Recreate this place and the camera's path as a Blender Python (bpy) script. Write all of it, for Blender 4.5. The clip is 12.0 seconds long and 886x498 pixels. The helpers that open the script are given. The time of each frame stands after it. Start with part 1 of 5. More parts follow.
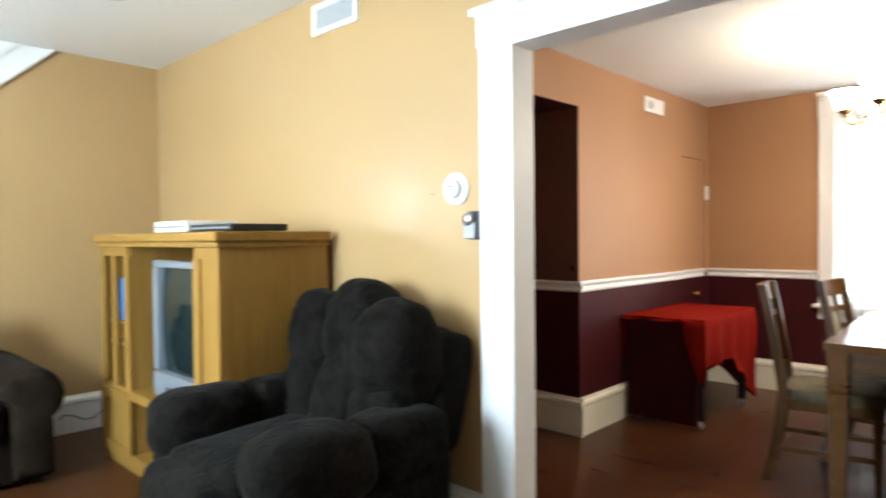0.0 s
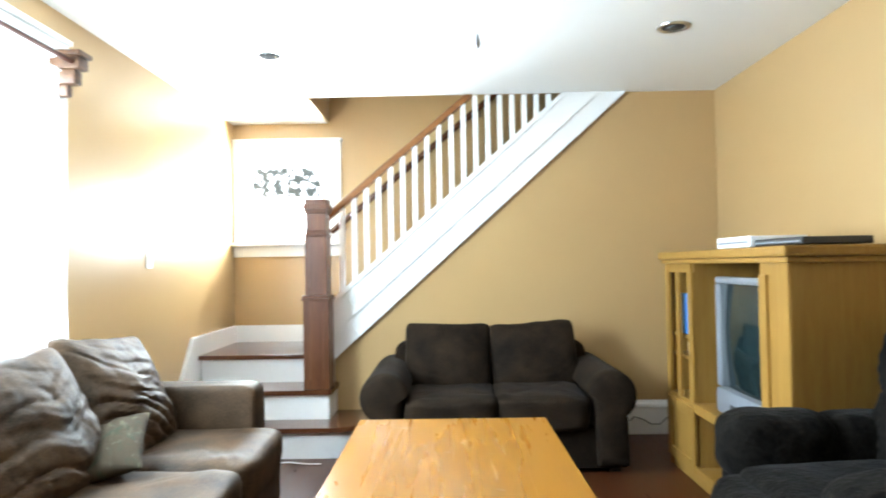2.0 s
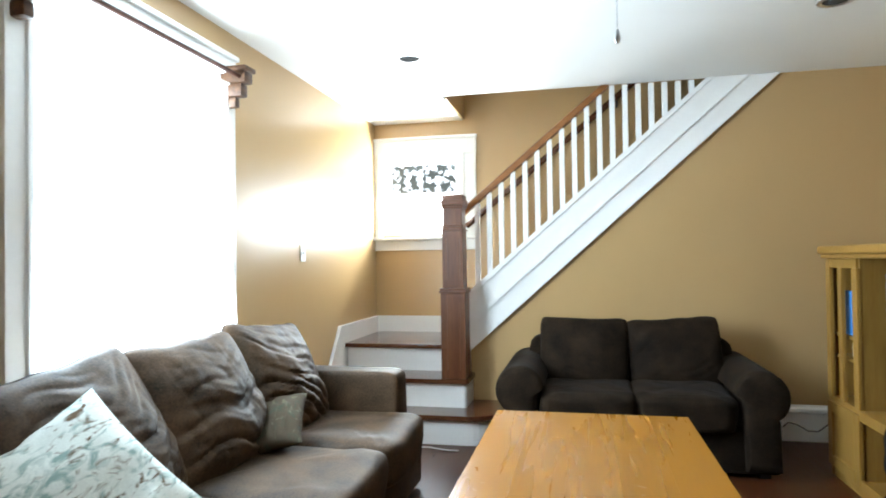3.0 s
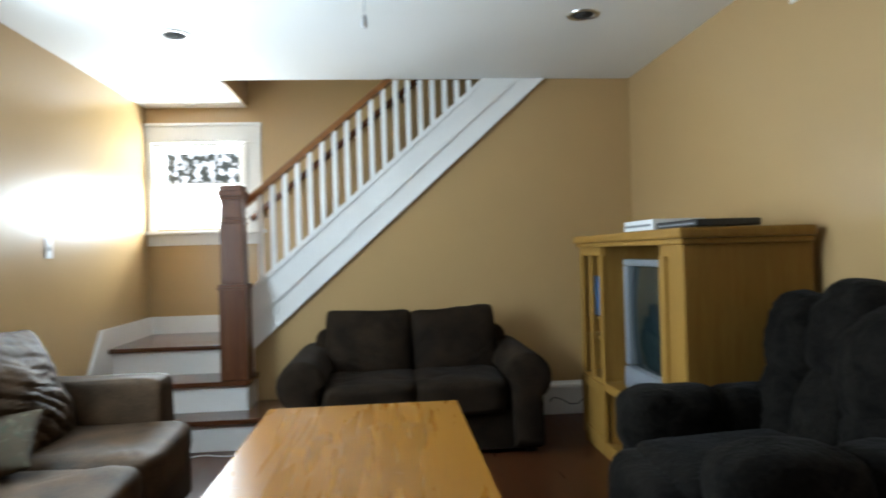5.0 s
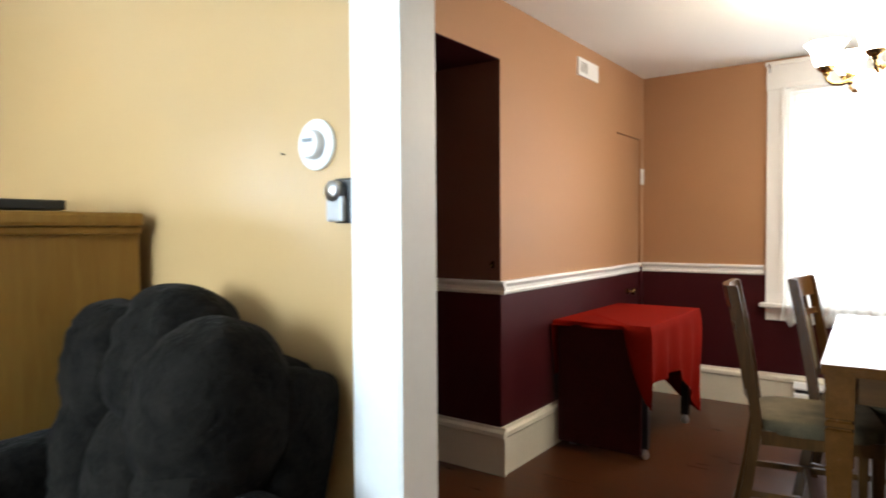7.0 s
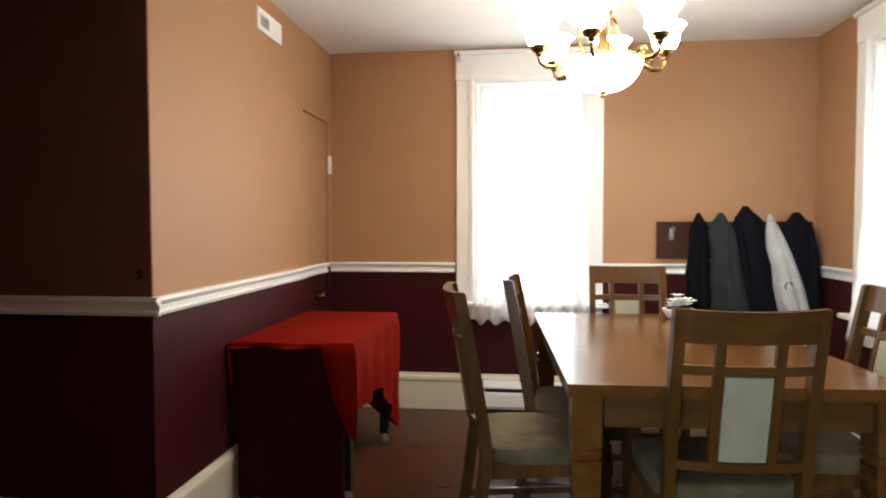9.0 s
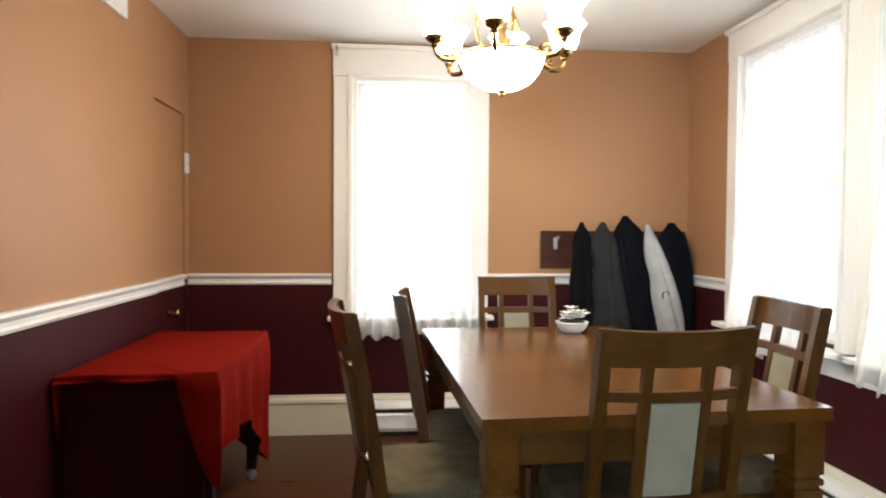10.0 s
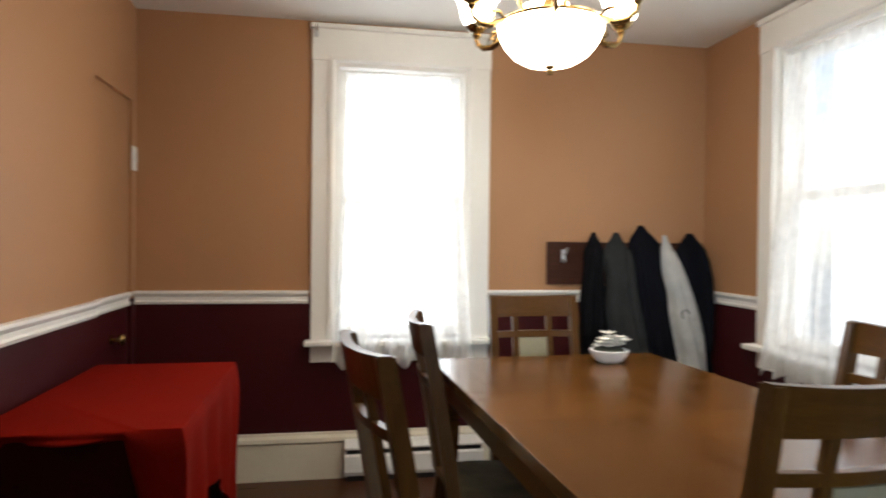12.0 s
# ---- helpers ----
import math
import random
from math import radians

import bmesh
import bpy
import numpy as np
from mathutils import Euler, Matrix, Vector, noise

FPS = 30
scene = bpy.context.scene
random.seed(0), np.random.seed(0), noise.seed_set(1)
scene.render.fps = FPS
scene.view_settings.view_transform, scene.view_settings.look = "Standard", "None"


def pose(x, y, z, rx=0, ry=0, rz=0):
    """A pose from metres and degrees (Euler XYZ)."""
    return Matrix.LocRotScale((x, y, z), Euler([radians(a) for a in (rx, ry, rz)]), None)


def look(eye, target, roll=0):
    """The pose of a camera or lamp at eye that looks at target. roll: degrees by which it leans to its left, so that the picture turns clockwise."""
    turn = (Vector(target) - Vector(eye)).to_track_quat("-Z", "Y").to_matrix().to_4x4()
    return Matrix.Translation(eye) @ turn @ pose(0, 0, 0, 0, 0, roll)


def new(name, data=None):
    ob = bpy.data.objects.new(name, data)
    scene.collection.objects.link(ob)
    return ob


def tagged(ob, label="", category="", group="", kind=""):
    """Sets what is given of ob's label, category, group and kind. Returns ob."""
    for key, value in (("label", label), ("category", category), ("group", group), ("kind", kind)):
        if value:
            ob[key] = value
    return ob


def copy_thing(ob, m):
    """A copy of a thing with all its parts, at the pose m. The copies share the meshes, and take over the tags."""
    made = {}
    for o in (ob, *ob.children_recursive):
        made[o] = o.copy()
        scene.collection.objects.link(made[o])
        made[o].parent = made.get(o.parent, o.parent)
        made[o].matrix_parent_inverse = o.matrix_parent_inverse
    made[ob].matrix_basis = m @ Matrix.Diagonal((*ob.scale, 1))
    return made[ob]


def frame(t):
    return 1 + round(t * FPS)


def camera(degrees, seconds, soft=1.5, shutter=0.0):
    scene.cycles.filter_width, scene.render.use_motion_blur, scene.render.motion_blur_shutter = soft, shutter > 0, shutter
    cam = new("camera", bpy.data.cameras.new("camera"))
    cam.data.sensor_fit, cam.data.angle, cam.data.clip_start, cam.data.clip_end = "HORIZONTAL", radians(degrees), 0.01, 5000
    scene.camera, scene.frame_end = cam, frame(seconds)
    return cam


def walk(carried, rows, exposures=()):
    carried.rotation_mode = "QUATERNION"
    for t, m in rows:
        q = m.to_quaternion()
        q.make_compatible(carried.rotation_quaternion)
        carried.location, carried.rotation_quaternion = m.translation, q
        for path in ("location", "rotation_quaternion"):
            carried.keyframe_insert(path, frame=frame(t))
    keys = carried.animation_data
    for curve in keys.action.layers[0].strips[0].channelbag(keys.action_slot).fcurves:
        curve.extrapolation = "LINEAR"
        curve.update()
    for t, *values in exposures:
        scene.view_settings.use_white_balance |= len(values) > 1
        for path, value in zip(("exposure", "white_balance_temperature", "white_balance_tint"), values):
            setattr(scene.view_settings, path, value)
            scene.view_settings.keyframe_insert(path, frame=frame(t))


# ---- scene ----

# ---------------------------------------------------------------- camera
cam = camera(70.0, 12.0, soft=1.8, shutter=0.4)
PATH = [
    # seconds, x, y, z, yaw, pitch, lean
    (0.0, 0.098, 0.770, 1.249, 43.58, -1.03, -0.52),
    (0.5, 0.070, 0.695, 1.237, 55.86, -0.42, -0.75),
    (1.0, 0.063, 0.701, 1.230, 68.61, 0.31, -0.99),
    (1.5, 0.066, 0.721, 1.237, 80.90, 0.95, -1.06),
    (2.0, 0.075, 0.715, 1.226, 90.52, 1.50, -0.92),
    (2.5, 0.109, 0.705, 1.237, 97.79, 1.26, -0.72),
    (2.7, 0.122, 0.699, 1.234, 99.98, 1.20, -0.67),
    (3.5, 0.145, 0.700, 1.236, 104.0, 0.70, -0.95),
    (4.3, 0.112, 0.761, 1.235, 99.76, 0.20, -1.29),
    (4.5, 0.110, 0.787, 1.224, 96.18, 0.32, -1.32),
    (5.0, 0.071, 0.848, 1.212, 85.12, 0.26, -1.60),
    (5.5, -0.022, 0.967, 1.216, 72.36, -0.34, -1.46),
    (6.0, -0.146, 1.131, 1.221, 58.01, -0.72, -1.20),
    (6.5, -0.278, 1.296, 1.226, 45.36, -1.29, -0.78),
    (7.0, -0.384, 1.523, 1.222, 36.33, -1.73, -0.37),
    (7.5, -0.412, 1.690, 1.221, 29.91, -1.58, -0.41),
    (9.3, -0.794, 2.255, 1.210, 3.00, -2.10, 0.19),
    (9.5, -0.810, 2.308, 1.205, 0.70, -1.88, 0.36),
    (10.0, -0.843, 2.451, 1.219, -5.10, -1.52, 0.35),
    (10.5, -0.891, 2.602, 1.223, -11.30, -1.14, 0.31),
    (11.0, -0.973, 2.726, 1.220, -16.76, -0.99, 0.36),
    (11.5, -1.026, 2.845, 1.220, -17.43, -0.73, 0.51),
    (12.0, -1.048, 2.972, 1.218, -9.87, -0.54, 0.64),
]
EXPOSURES = [(0.0, 1.31), (1.5, 1.48), (2.0, 1.22), (2.7, 0.85), (4.3, -0.18), (5.0, 0.0), (5.5, 0.72), (6.0, 0.95), (6.7, 1.15), (7.5, 0.99), (9.3, 0.93), (10.5, 0.88), (11.5, 0.55), (12.0, 0.40)]
walk(cam, [(t, pose(x, y, z, 90 + p, 0, w) @ pose(0, 0, 0, 0, 0, r)) for t, x, y, z, w, p, r in PATH], EXPOSURES)

# ---------------------------------------------------------------- plan, in metres
NORTH, SOUTH, EAST = 2.66, -1.13, 1.75        # living room
STAIR, WEST = -4.505, -5.35                   # stair side wall, outer wall behind the stairs
CEIL = 2.468
D_SOUTH, D_NORTH, D_WEST, D_EAST = 2.75, 6.28, -2.0, 1.04   # dining room
D_CEIL = 2.345
DOOR_L, DOOR_R, DOOR_H = -1.335, 0.75, 1.97   # cased opening between the rooms
RAIL = 0.935                                  # middle of the chair rail

# ---------------------------------------------------------------- world and lights
world = bpy.data.worlds.new("world")
scene.world = world
world.use_nodes = True
wn = world.node_tree
sky = wn.nodes.new("ShaderNodeTexSky")
sky.sky_type, sky.sun_disc = "NISHITA", False
sky.sun_elevation, sky.sun_rotation = radians(38), radians(200)
wn.links.new(sky.outputs[0], wn.nodes["Background"].inputs[0])
wn.nodes["Background"].inputs[1].default_value = 0.15

sun = new("sun", bpy.data.lights.new("sun", "SUN"))
sun.data.energy, sun.data.angle, sun.data.color = 1.0, radians(12), (1.0, 0.96, 0.9)
sun.matrix_world = look((2.0, -9.0, 9.0), (-1.0, 0.0, 0.0))


def daylight(name, eye, target, w, h, watts, color=(1.0, 0.98, 0.95)):
    """The sky's light in a window's opening."""
    lamp = new(name, bpy.data.lights.new(name, "AREA"))
    lamp.data.shape, lamp.data.size, lamp.data.size_y = "RECTANGLE", w, h
    lamp.data.energy, lamp.data.color = watts, color
    lamp.matrix_world = look(eye, target)
    return lamp


daylight("sky_south_window", (-2.235, SOUTH - 0.03, 1.4), (-2.235, 2.0, 1.4), 1.13, 1.5, 172, (0.65, 0.84, 1.0))
daylight("sky_stair_window", (WEST - 0.3, -0.7, 1.63), (0.0, -0.7, 1.63), 0.75, 0.37, 185, (0.76, 0.90, 1.0))
daylight("sky_north_window", (-0.69, D_NORTH + 0.3, 1.45), (-0.69, 0.0, 1.45), 0.7, 1.4, 16, (0.92, 0.96, 1.0))
daylight("sky_east_window", (D_EAST + 0.3, 5.29, 1.45), (-9.0, 5.29, 1.45), 0.75, 1.4, 7, (0.92, 0.96, 1.0))
daylight("sky_east_window", (D_EAST + 0.3, 4.32, 1.45), (-9.0, 4.32, 1.45), 0.75, 1.4, 7, (0.92, 0.96, 1.0))


# ---------------------------------------------------------------- materials
def material(name, color, rough=0.6, metal=0.0, vary=0.12, scale=6.0, grain=60.0, bump=0.1, stretch=(1, 1, 1), depth=0.003, spec=0.5, sheen=0.0):
    """Base colour broken up at two scales, with a fine relief."""
    m = bpy.data.materials.new(name)
    m.use_nodes = True
    nt = m.node_tree
    n, l = nt.nodes, nt.links
    b = n["Principled BSDF"]
    co = n.new("ShaderNodeTexCoord")
    mp = n.new("ShaderNodeMapping")
    mp.inputs["Scale"].default_value = stretch
    l.new(co.outputs["Object"], mp.inputs[0])
    big, fine = n.new("ShaderNodeTexNoise"), n.new("ShaderNodeTexNoise")
    big.inputs["Scale"].default_value, fine.inputs["Scale"].default_value = scale, grain
    big.inputs["Detail"].default_value, fine.inputs["Detail"].default_value = 4, 3
    for q in (big, fine):
        l.new(mp.outputs[0], q.inputs["Vector"])
    mix = n.new("ShaderNodeMath")
    mix.operation = "MULTIPLY_ADD"
    mix.inputs[1].default_value = 0.6
    l.new(big.outputs[0], mix.inputs[0])
    half = n.new("ShaderNodeMath")
    half.operation = "MULTIPLY"
    half.inputs[1].default_value = 0.4
    l.new(fine.outputs[0], half.inputs[0])
    l.new(half.outputs[0], mix.inputs[2])
    ramp = n.new("ShaderNodeValToRGB")
    ramp.color_ramp.elements[0].position, ramp.color_ramp.elements[1].position = 0.3, 0.7
    lo, hi = 1 - vary, 1 + vary
    ramp.color_ramp.elements[0].color = (*[min(1, c * lo) for c in color], 1)
    ramp.color_ramp.elements[1].color = (*[min(1, c * hi) for c in color], 1)
    l.new(mix.outputs[0], ramp.inputs[0])
    l.new(ramp.outputs[0], b.inputs["Base Color"])
    rr = n.new("ShaderNodeMapRange")
    rr.inputs["To Min"].default_value, rr.inputs["To Max"].default_value = max(0.03, rough - 0.07), min(1, rough + 0.07)
    l.new(big.outputs[0], rr.inputs[0])
    l.new(rr.outputs[0], b.inputs["Roughness"])
    b.inputs["Metallic"].default_value = metal
    b.inputs["Specular IOR Level"].default_value = spec
    if sheen:
        b.inputs["Sheen Weight"].default_value = sheen
        b.inputs["Sheen Roughness"].default_value = 0.4
    if bump:
        bp = n.new("ShaderNodeBump")
        bp.inputs["Strength"].default_value, bp.inputs["Distance"].default_value = bump, depth
        l.new(mix.outputs[0], bp.inputs["Height"])
        l.new(bp.outputs[0], b.inputs["Normal"])
    return m


def wood(name, dark, light, rough=0.35, axis=0, rings=3.0, knots=0.0, bump=0.08, coat=0.0, scuff_glint=0.0, spec=0.3):
    """Long grain along one axis."""
    m = bpy.data.materials.new(name)
    m.use_nodes = True
    nt = m.node_tree
    n, l = nt.nodes, nt.links
    b = n["Principled BSDF"]
    co = n.new("ShaderNodeTexCoord")
    info = n.new("ShaderNodeObjectInfo")
    add = n.new("ShaderNodeVectorMath")
    add.operation = "MULTIPLY_ADD"
    add.inputs[1].default_value = (1, 1, 1)
    shift = n.new("ShaderNodeMath")
    shift.operation = "MULTIPLY"
    shift.inputs[1].default_value = 7.0
    l.new(info.outputs["Random"], shift.inputs[0])
    l.new(co.outputs["Object"], add.inputs[0])
    l.new(shift.outputs[0], add.inputs[2])
    mp = n.new("ShaderNodeMapping")
    sc = [14.0, 14.0, 14.0]
    sc[axis] = 1.1
    mp.inputs["Scale"].default_value = sc
    l.new(add.outputs[0], mp.inputs[0])
    a = n.new("ShaderNodeTexNoise")
    a.inputs["Scale"].default_value, a.inputs["Detail"].default_value, a.inputs["Distortion"].default_value = rings * 0.5, 8, 0.8
    l.new(mp.outputs[0], a.inputs["Vector"])
    f2 = n.new("ShaderNodeTexNoise")
    f2.inputs["Scale"].default_value, f2.inputs["Detail"].default_value = 14.0, 3
    l.new(mp.outputs[0], f2.inputs["Vector"])
    mx = n.new("ShaderNodeMath")
    mx.operation = "MULTIPLY_ADD"
    mx.inputs[1].default_value = 0.35
    l.new(f2.outputs[0], mx.inputs[0])
    s2 = n.new("ShaderNodeMath")
    s2.operation = "MULTIPLY"
    s2.inputs[1].default_value = 0.65
    l.new(a.outputs[0], s2.inputs[0])
    l.new(s2.outputs[0], mx.inputs[2])
    ramp = n.new("ShaderNodeValToRGB")
    ramp.color_ramp.elements[0].position, ramp.color_ramp.elements[1].position = 0.32, 0.68
    ramp.color_ramp.elements[0].color, ramp.color_ramp.elements[1].color = (*dark, 1), (*light, 1)
    l.new(mx.outputs[0], ramp.inputs[0])
    out = ramp.outputs[0]
    if knots:
        vo = n.new("ShaderNodeTexVoronoi")
        vo.inputs["Scale"].default_value = knots
        mk = n.new("ShaderNodeMapping")
        ks = [1.0, 1.0, 1.0]
        ks[axis] = 0.55
        mk.inputs["Scale"].default_value = ks
        l.new(add.outputs[0], mk.inputs[0])
        l.new(mk.outputs[0], vo.inputs["Vector"])
        kr = n.new("ShaderNodeMapRange")
        kr.inputs["From Min"].default_value, kr.inputs["From Max"].default_value = 0.02, 0.075
        l.new(vo.outputs["Distance"], kr.inputs[0])
        mc = n.new("ShaderNodeMixRGB")
        mc.inputs[1].default_value = (*[c * 0.6 for c in dark], 1)
        l.new(kr.outputs[0], mc.inputs[0])
        l.new(out, mc.inputs[2])
        out = mc.outputs[0]
    if scuff_glint:
        # pale spots: rubbed scuffs, and glints off dents painted into the colour
        sn = n.new("ShaderNodeTexNoise")
        sn.inputs["Scale"].default_value, sn.inputs["Detail"].default_value, sn.inputs["Distortion"].default_value = 17.0, 5, 0.8
        sm = n.new("ShaderNodeMapping")
        sm.inputs["Scale"].default_value = [1.9 if i == axis else 0.75 for i in range(3)]
        l.new(add.outputs[0], sm.inputs[0])
        l.new(sm.outputs[0], sn.inputs["Vector"])
        sr = n.new("ShaderNodeMapRange")
        sr.inputs["From Min"].default_value, sr.inputs["From Max"].default_value, sr.inputs["To Max"].default_value = 0.685, 0.72, scuff_glint
        l.new(sn.outputs[0], sr.inputs[0])
        ms = n.new("ShaderNodeMixRGB")
        ms.inputs[2].default_value = (*[min(1.0, c * 0.8 + 0.28) for c in light], 1)
        l.new(sr.outputs[0], ms.inputs[0])
        l.new(out, ms.inputs[1])
        out = ms.outputs[0]
    l.new(out, b.inputs["Base Color"])
    rr = n.new("ShaderNodeMapRange")
    rr.inputs["To Min"].default_value, rr.inputs["To Max"].default_value = max(0.05, rough - 0.08), rough + 0.1
    l.new(a.outputs[0], rr.inputs[0])
    l.new(rr.outputs[0], b.inputs["Roughness"])
    b.inputs["Specular IOR Level"].default_value = spec
    b.inputs["Coat Weight"].default_value = coat
    b.inputs["Coat Roughness"].default_value = 0.15
    bp = n.new("ShaderNodeBump")
    bp.inputs["Strength"].default_value, bp.inputs["Distance"].default_value = bump, 0.002
    l.new(mx.outputs[0], bp.inputs["Height"])
    l.new(bp.outputs[0], b.inputs["Normal"])
    return m


def glowing(name, color, strength):
    m = bpy.data.materials.new(name)
    m.use_nodes = True
    b = m.node_tree.nodes["Principled BSDF"]
    b.inputs["Base Color"].default_value = (0.9, 0.88, 0.82, 1)
    b.inputs["Emission Color"].default_value = (*color, 1)
    b.inputs["Emission Strength"].default_value = strength
    return m


def clear(name, rough=0.0, tint=(1, 1, 1)):
    m = bpy.data.materials.new(name)
    m.use_nodes = True
    b = m.node_tree.nodes["Principled BSDF"]
    b.inputs["Base Color"].default_value = (*tint, 1)
    b.inputs["Transmission Weight"].default_value = 1.0
    b.inputs["Roughness"].default_value = rough
    b.inputs["IOR"].default_value = 1.45
    return m


def sheer(name, color=(0.9, 0.9, 0.88), holes=0.55):
    """Thin cloth: some light goes straight through, some is scattered on."""
    m = bpy.data.materials.new(name)
    m.use_nodes = True
    nt = m.node_tree
    n, l = nt.nodes, nt.links
    n.remove(n["Principled BSDF"])
    d, t, p = n.new("ShaderNodeBsdfDiffuse"), n.new("ShaderNodeBsdfTranslucent"), n.new("ShaderNodeBsdfTransparent")
    d.inputs[0].default_value = t.inputs[0].default_value = (*color, 1)
    a, b = n.new("ShaderNodeMixShader"), n.new("ShaderNodeMixShader")
    a.inputs[0].default_value = 0.6
    l.new(d.outputs[0], a.inputs[1])
    l.new(t.outputs[0], a.inputs[2])
    co = n.new("ShaderNodeTexCoord")
    no = n.new("ShaderNodeTexNoise")
    no.inputs["Scale"].default_value, no.inputs["Detail"].default_value = 22, 4
    l.new(co.outputs["Object"], no.inputs["Vector"])
    mr = n.new("ShaderNodeMapRange")
    mr.inputs["From Min"].default_value, mr.inputs["From Max"].default_value = 0.35, 0.65
    mr.inputs["To Min"].default_value, mr.inputs["To Max"].default_value = holes - 0.05, holes + 0.05
    l.new(no.outputs[0], mr.inputs[0])
    l.new(mr.outputs[0], b.inputs[0])
    l.new(a.outputs[0], b.inputs[1])
    l.new(p.outputs[0], b.inputs[2])
    l.new(b.outputs[0], n["Material Output"].inputs[0])
    return m


TAN = material("tan_wall_paint", (0.442, 0.286, 0.128), 0.31, vary=0.03, scale=1.5, grain=180, bump=0.12, depth=0.0015, spec=0.45)
CLAY = material("clay_wall_paint", (0.388, 0.203, 0.102), 0.5, vary=0.03, scale=1.5, grain=180, bump=0.12, depth=0.0015, spec=0.3)
# upper passage walls: one even brown, darker than the clay walls
UMBER = material("dark_brown_passage_wall", (0.150, 0.066, 0.044), 0.5, vary=0.06, scale=2, grain=160, bump=0.12, depth=0.0015, spec=0.2)
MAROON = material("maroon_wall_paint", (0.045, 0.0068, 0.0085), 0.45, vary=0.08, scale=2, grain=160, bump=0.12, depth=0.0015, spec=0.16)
WHITE = material("white_ceiling_paint", (0.80, 0.79, 0.76), 0.75, vary=0.02, scale=1.2, grain=140, bump=0.15, depth=0.002)
TRIM = material("white_trim_paint", (0.82, 0.81, 0.785), 0.35, vary=0.03, scale=4, grain=50, bump=0.06, depth=0.001)
CREAM = material("cream_trim_paint", (0.73, 0.68, 0.56), 0.38, vary=0.05, scale=4, grain=50, bump=0.06, depth=0.001)
FLOOR = wood("dark_floor_boards", (0.043, 0.0130, 0.0048), (0.086, 0.028, 0.0095), 0.30, axis=0, rings=4, coat=0.0, spec=0.28)
TREAD = wood("dark_stair_wood", (0.060, 0.019, 0.008), (0.115, 0.042, 0.018), 0.20, axis=1, coat=0.5)
NEWEL = wood("newel_wood", (0.075, 0.024, 0.009), (0.145, 0.052, 0.020), 0.36, axis=2, coat=0.05)
HANDRAIL = wood("handrail_wood", (0.15, 0.054, 0.013), (0.25, 0.100, 0.026), 0.38, axis=1)
PINE = wood("golden_pine", (0.245, 0.094, 0.0070), (0.290, 0.116, 0.0105), 0.27, axis=0, rings=2.0, coat=0.07, scuff_glint=0.45, spec=0.22)
OAK = wood("honey_oak", (0.250, 0.127, 0.025), (0.325, 0.175, 0.041), 0.42, axis=2, rings=4, spec=0.18)
TABLE = wood("brown_table_wood", (0.064, 0.0235, 0.0035), (0.108, 0.042, 0.0068), 0.22, axis=1, rings=3, coat=0.22, scuff_glint=0.05, spec=0.35)
TABLE_CROSS = wood("brown_table_cross_veneer", (0.080, 0.0295, 0.0040), (0.130, 0.051, 0.0080), 0.22, axis=0, rings=3, coat=0.22, scuff_glint=0.05, spec=0.35)
CHAIRX = wood("brown_chair_rail_wood", (0.046, 0.0180, 0.0028), (0.092, 0.0380, 0.0063), 0.36, axis=0, rings=3, coat=0.05, spec=0.25)
CHAIR = wood("brown_chair_wood", (0.046, 0.0180, 0.0028), (0.092, 0.0380, 0.0063), 0.36, axis=2, rings=4, coat=0.05, spec=0.25)
CARVED = wood("carved_bracket_wood", (0.035, 0.014, 0.007), (0.11, 0.05, 0.022), 0.5, axis=0, rings=8)
RACKWOOD = wood("dark_rack_board", (0.036, 0.012, 0.007), (0.066, 0.024, 0.014), 0.5, axis=0, spec=0.15)
BROWN_CLOTH = material("brown_microfibre", (0.044, 0.0250, 0.0128), 0.62, vary=0.9, scale=7, grain=120, bump=0.35, depth=0.005, spec=0.17)
DARK_CLOTH = material("dark_brown_microfibre", (0.0158, 0.0095, 0.0053), 0.8, vary=0.85, scale=7, grain=180, bump=0.3, depth=0.004, sheen=0.02, spec=0.08)
CHARCOAL = material("charcoal_plush", (0.0068, 0.0056, 0.0044), 0.85, vary=1.0, scale=16, grain=55, bump=0.9, depth=0.016, sheen=0.03, spec=0.06)
SEATCLOTH = material("grey_green_seat_fabric", (0.098, 0.076, 0.044), 0.85, vary=0.6, scale=9, grain=300, bump=0.2, spec=0.08)
BACKCLOTH = material("beige_back_fabric", (0.27, 0.245, 0.175), 0.85, vary=0.14, scale=14, grain=300, bump=0.2, spec=0.08)
REDCLOTH = material("red_tablecloth", (0.185, 0.0075, 0.0035), 0.9, vary=0.12, scale=5, grain=350, bump=0.15, spec=0.03)
DARKRED = material("very_dark_maroon", (0.034, 0.0042, 0.0042), 0.7, vary=0.2, bump=0.05, spec=0.1)
BLACK = material("black_plastic", (0.012, 0.012, 0.013), 0.4, vary=0.1, bump=0.03)
SILVER = material("silver_plastic", (0.20, 0.215, 0.235), 0.35, vary=0.04, bump=0.03)
SCREEN = material("dark_tube_glass", (0.012, 0.022, 0.022), 0.08, vary=0.1, bump=0.0)
BRASS = material("antique_brass", (0.28, 0.18, 0.065), 0.26, metal=1.0, vary=0.45, scale=25, bump=0.05)
SATIN = material("satin_grey_metal_paint", (0.40, 0.40, 0.41), 0.38, vary=0.06, bump=0.03)
STEEL = material("brushed_steel", (0.55, 0.55, 0.56), 0.3, metal=1.0, vary=0.1, bump=0.04)
OPAL = glowing("lit_opal_glass", (1.0, 0.90, 0.73), 19.0)
GLASS = clear("window_glass")
SHEER = sheer("white_sheer_cloth", holes=0.42)
VOILE = sheer("thin_white_voile")
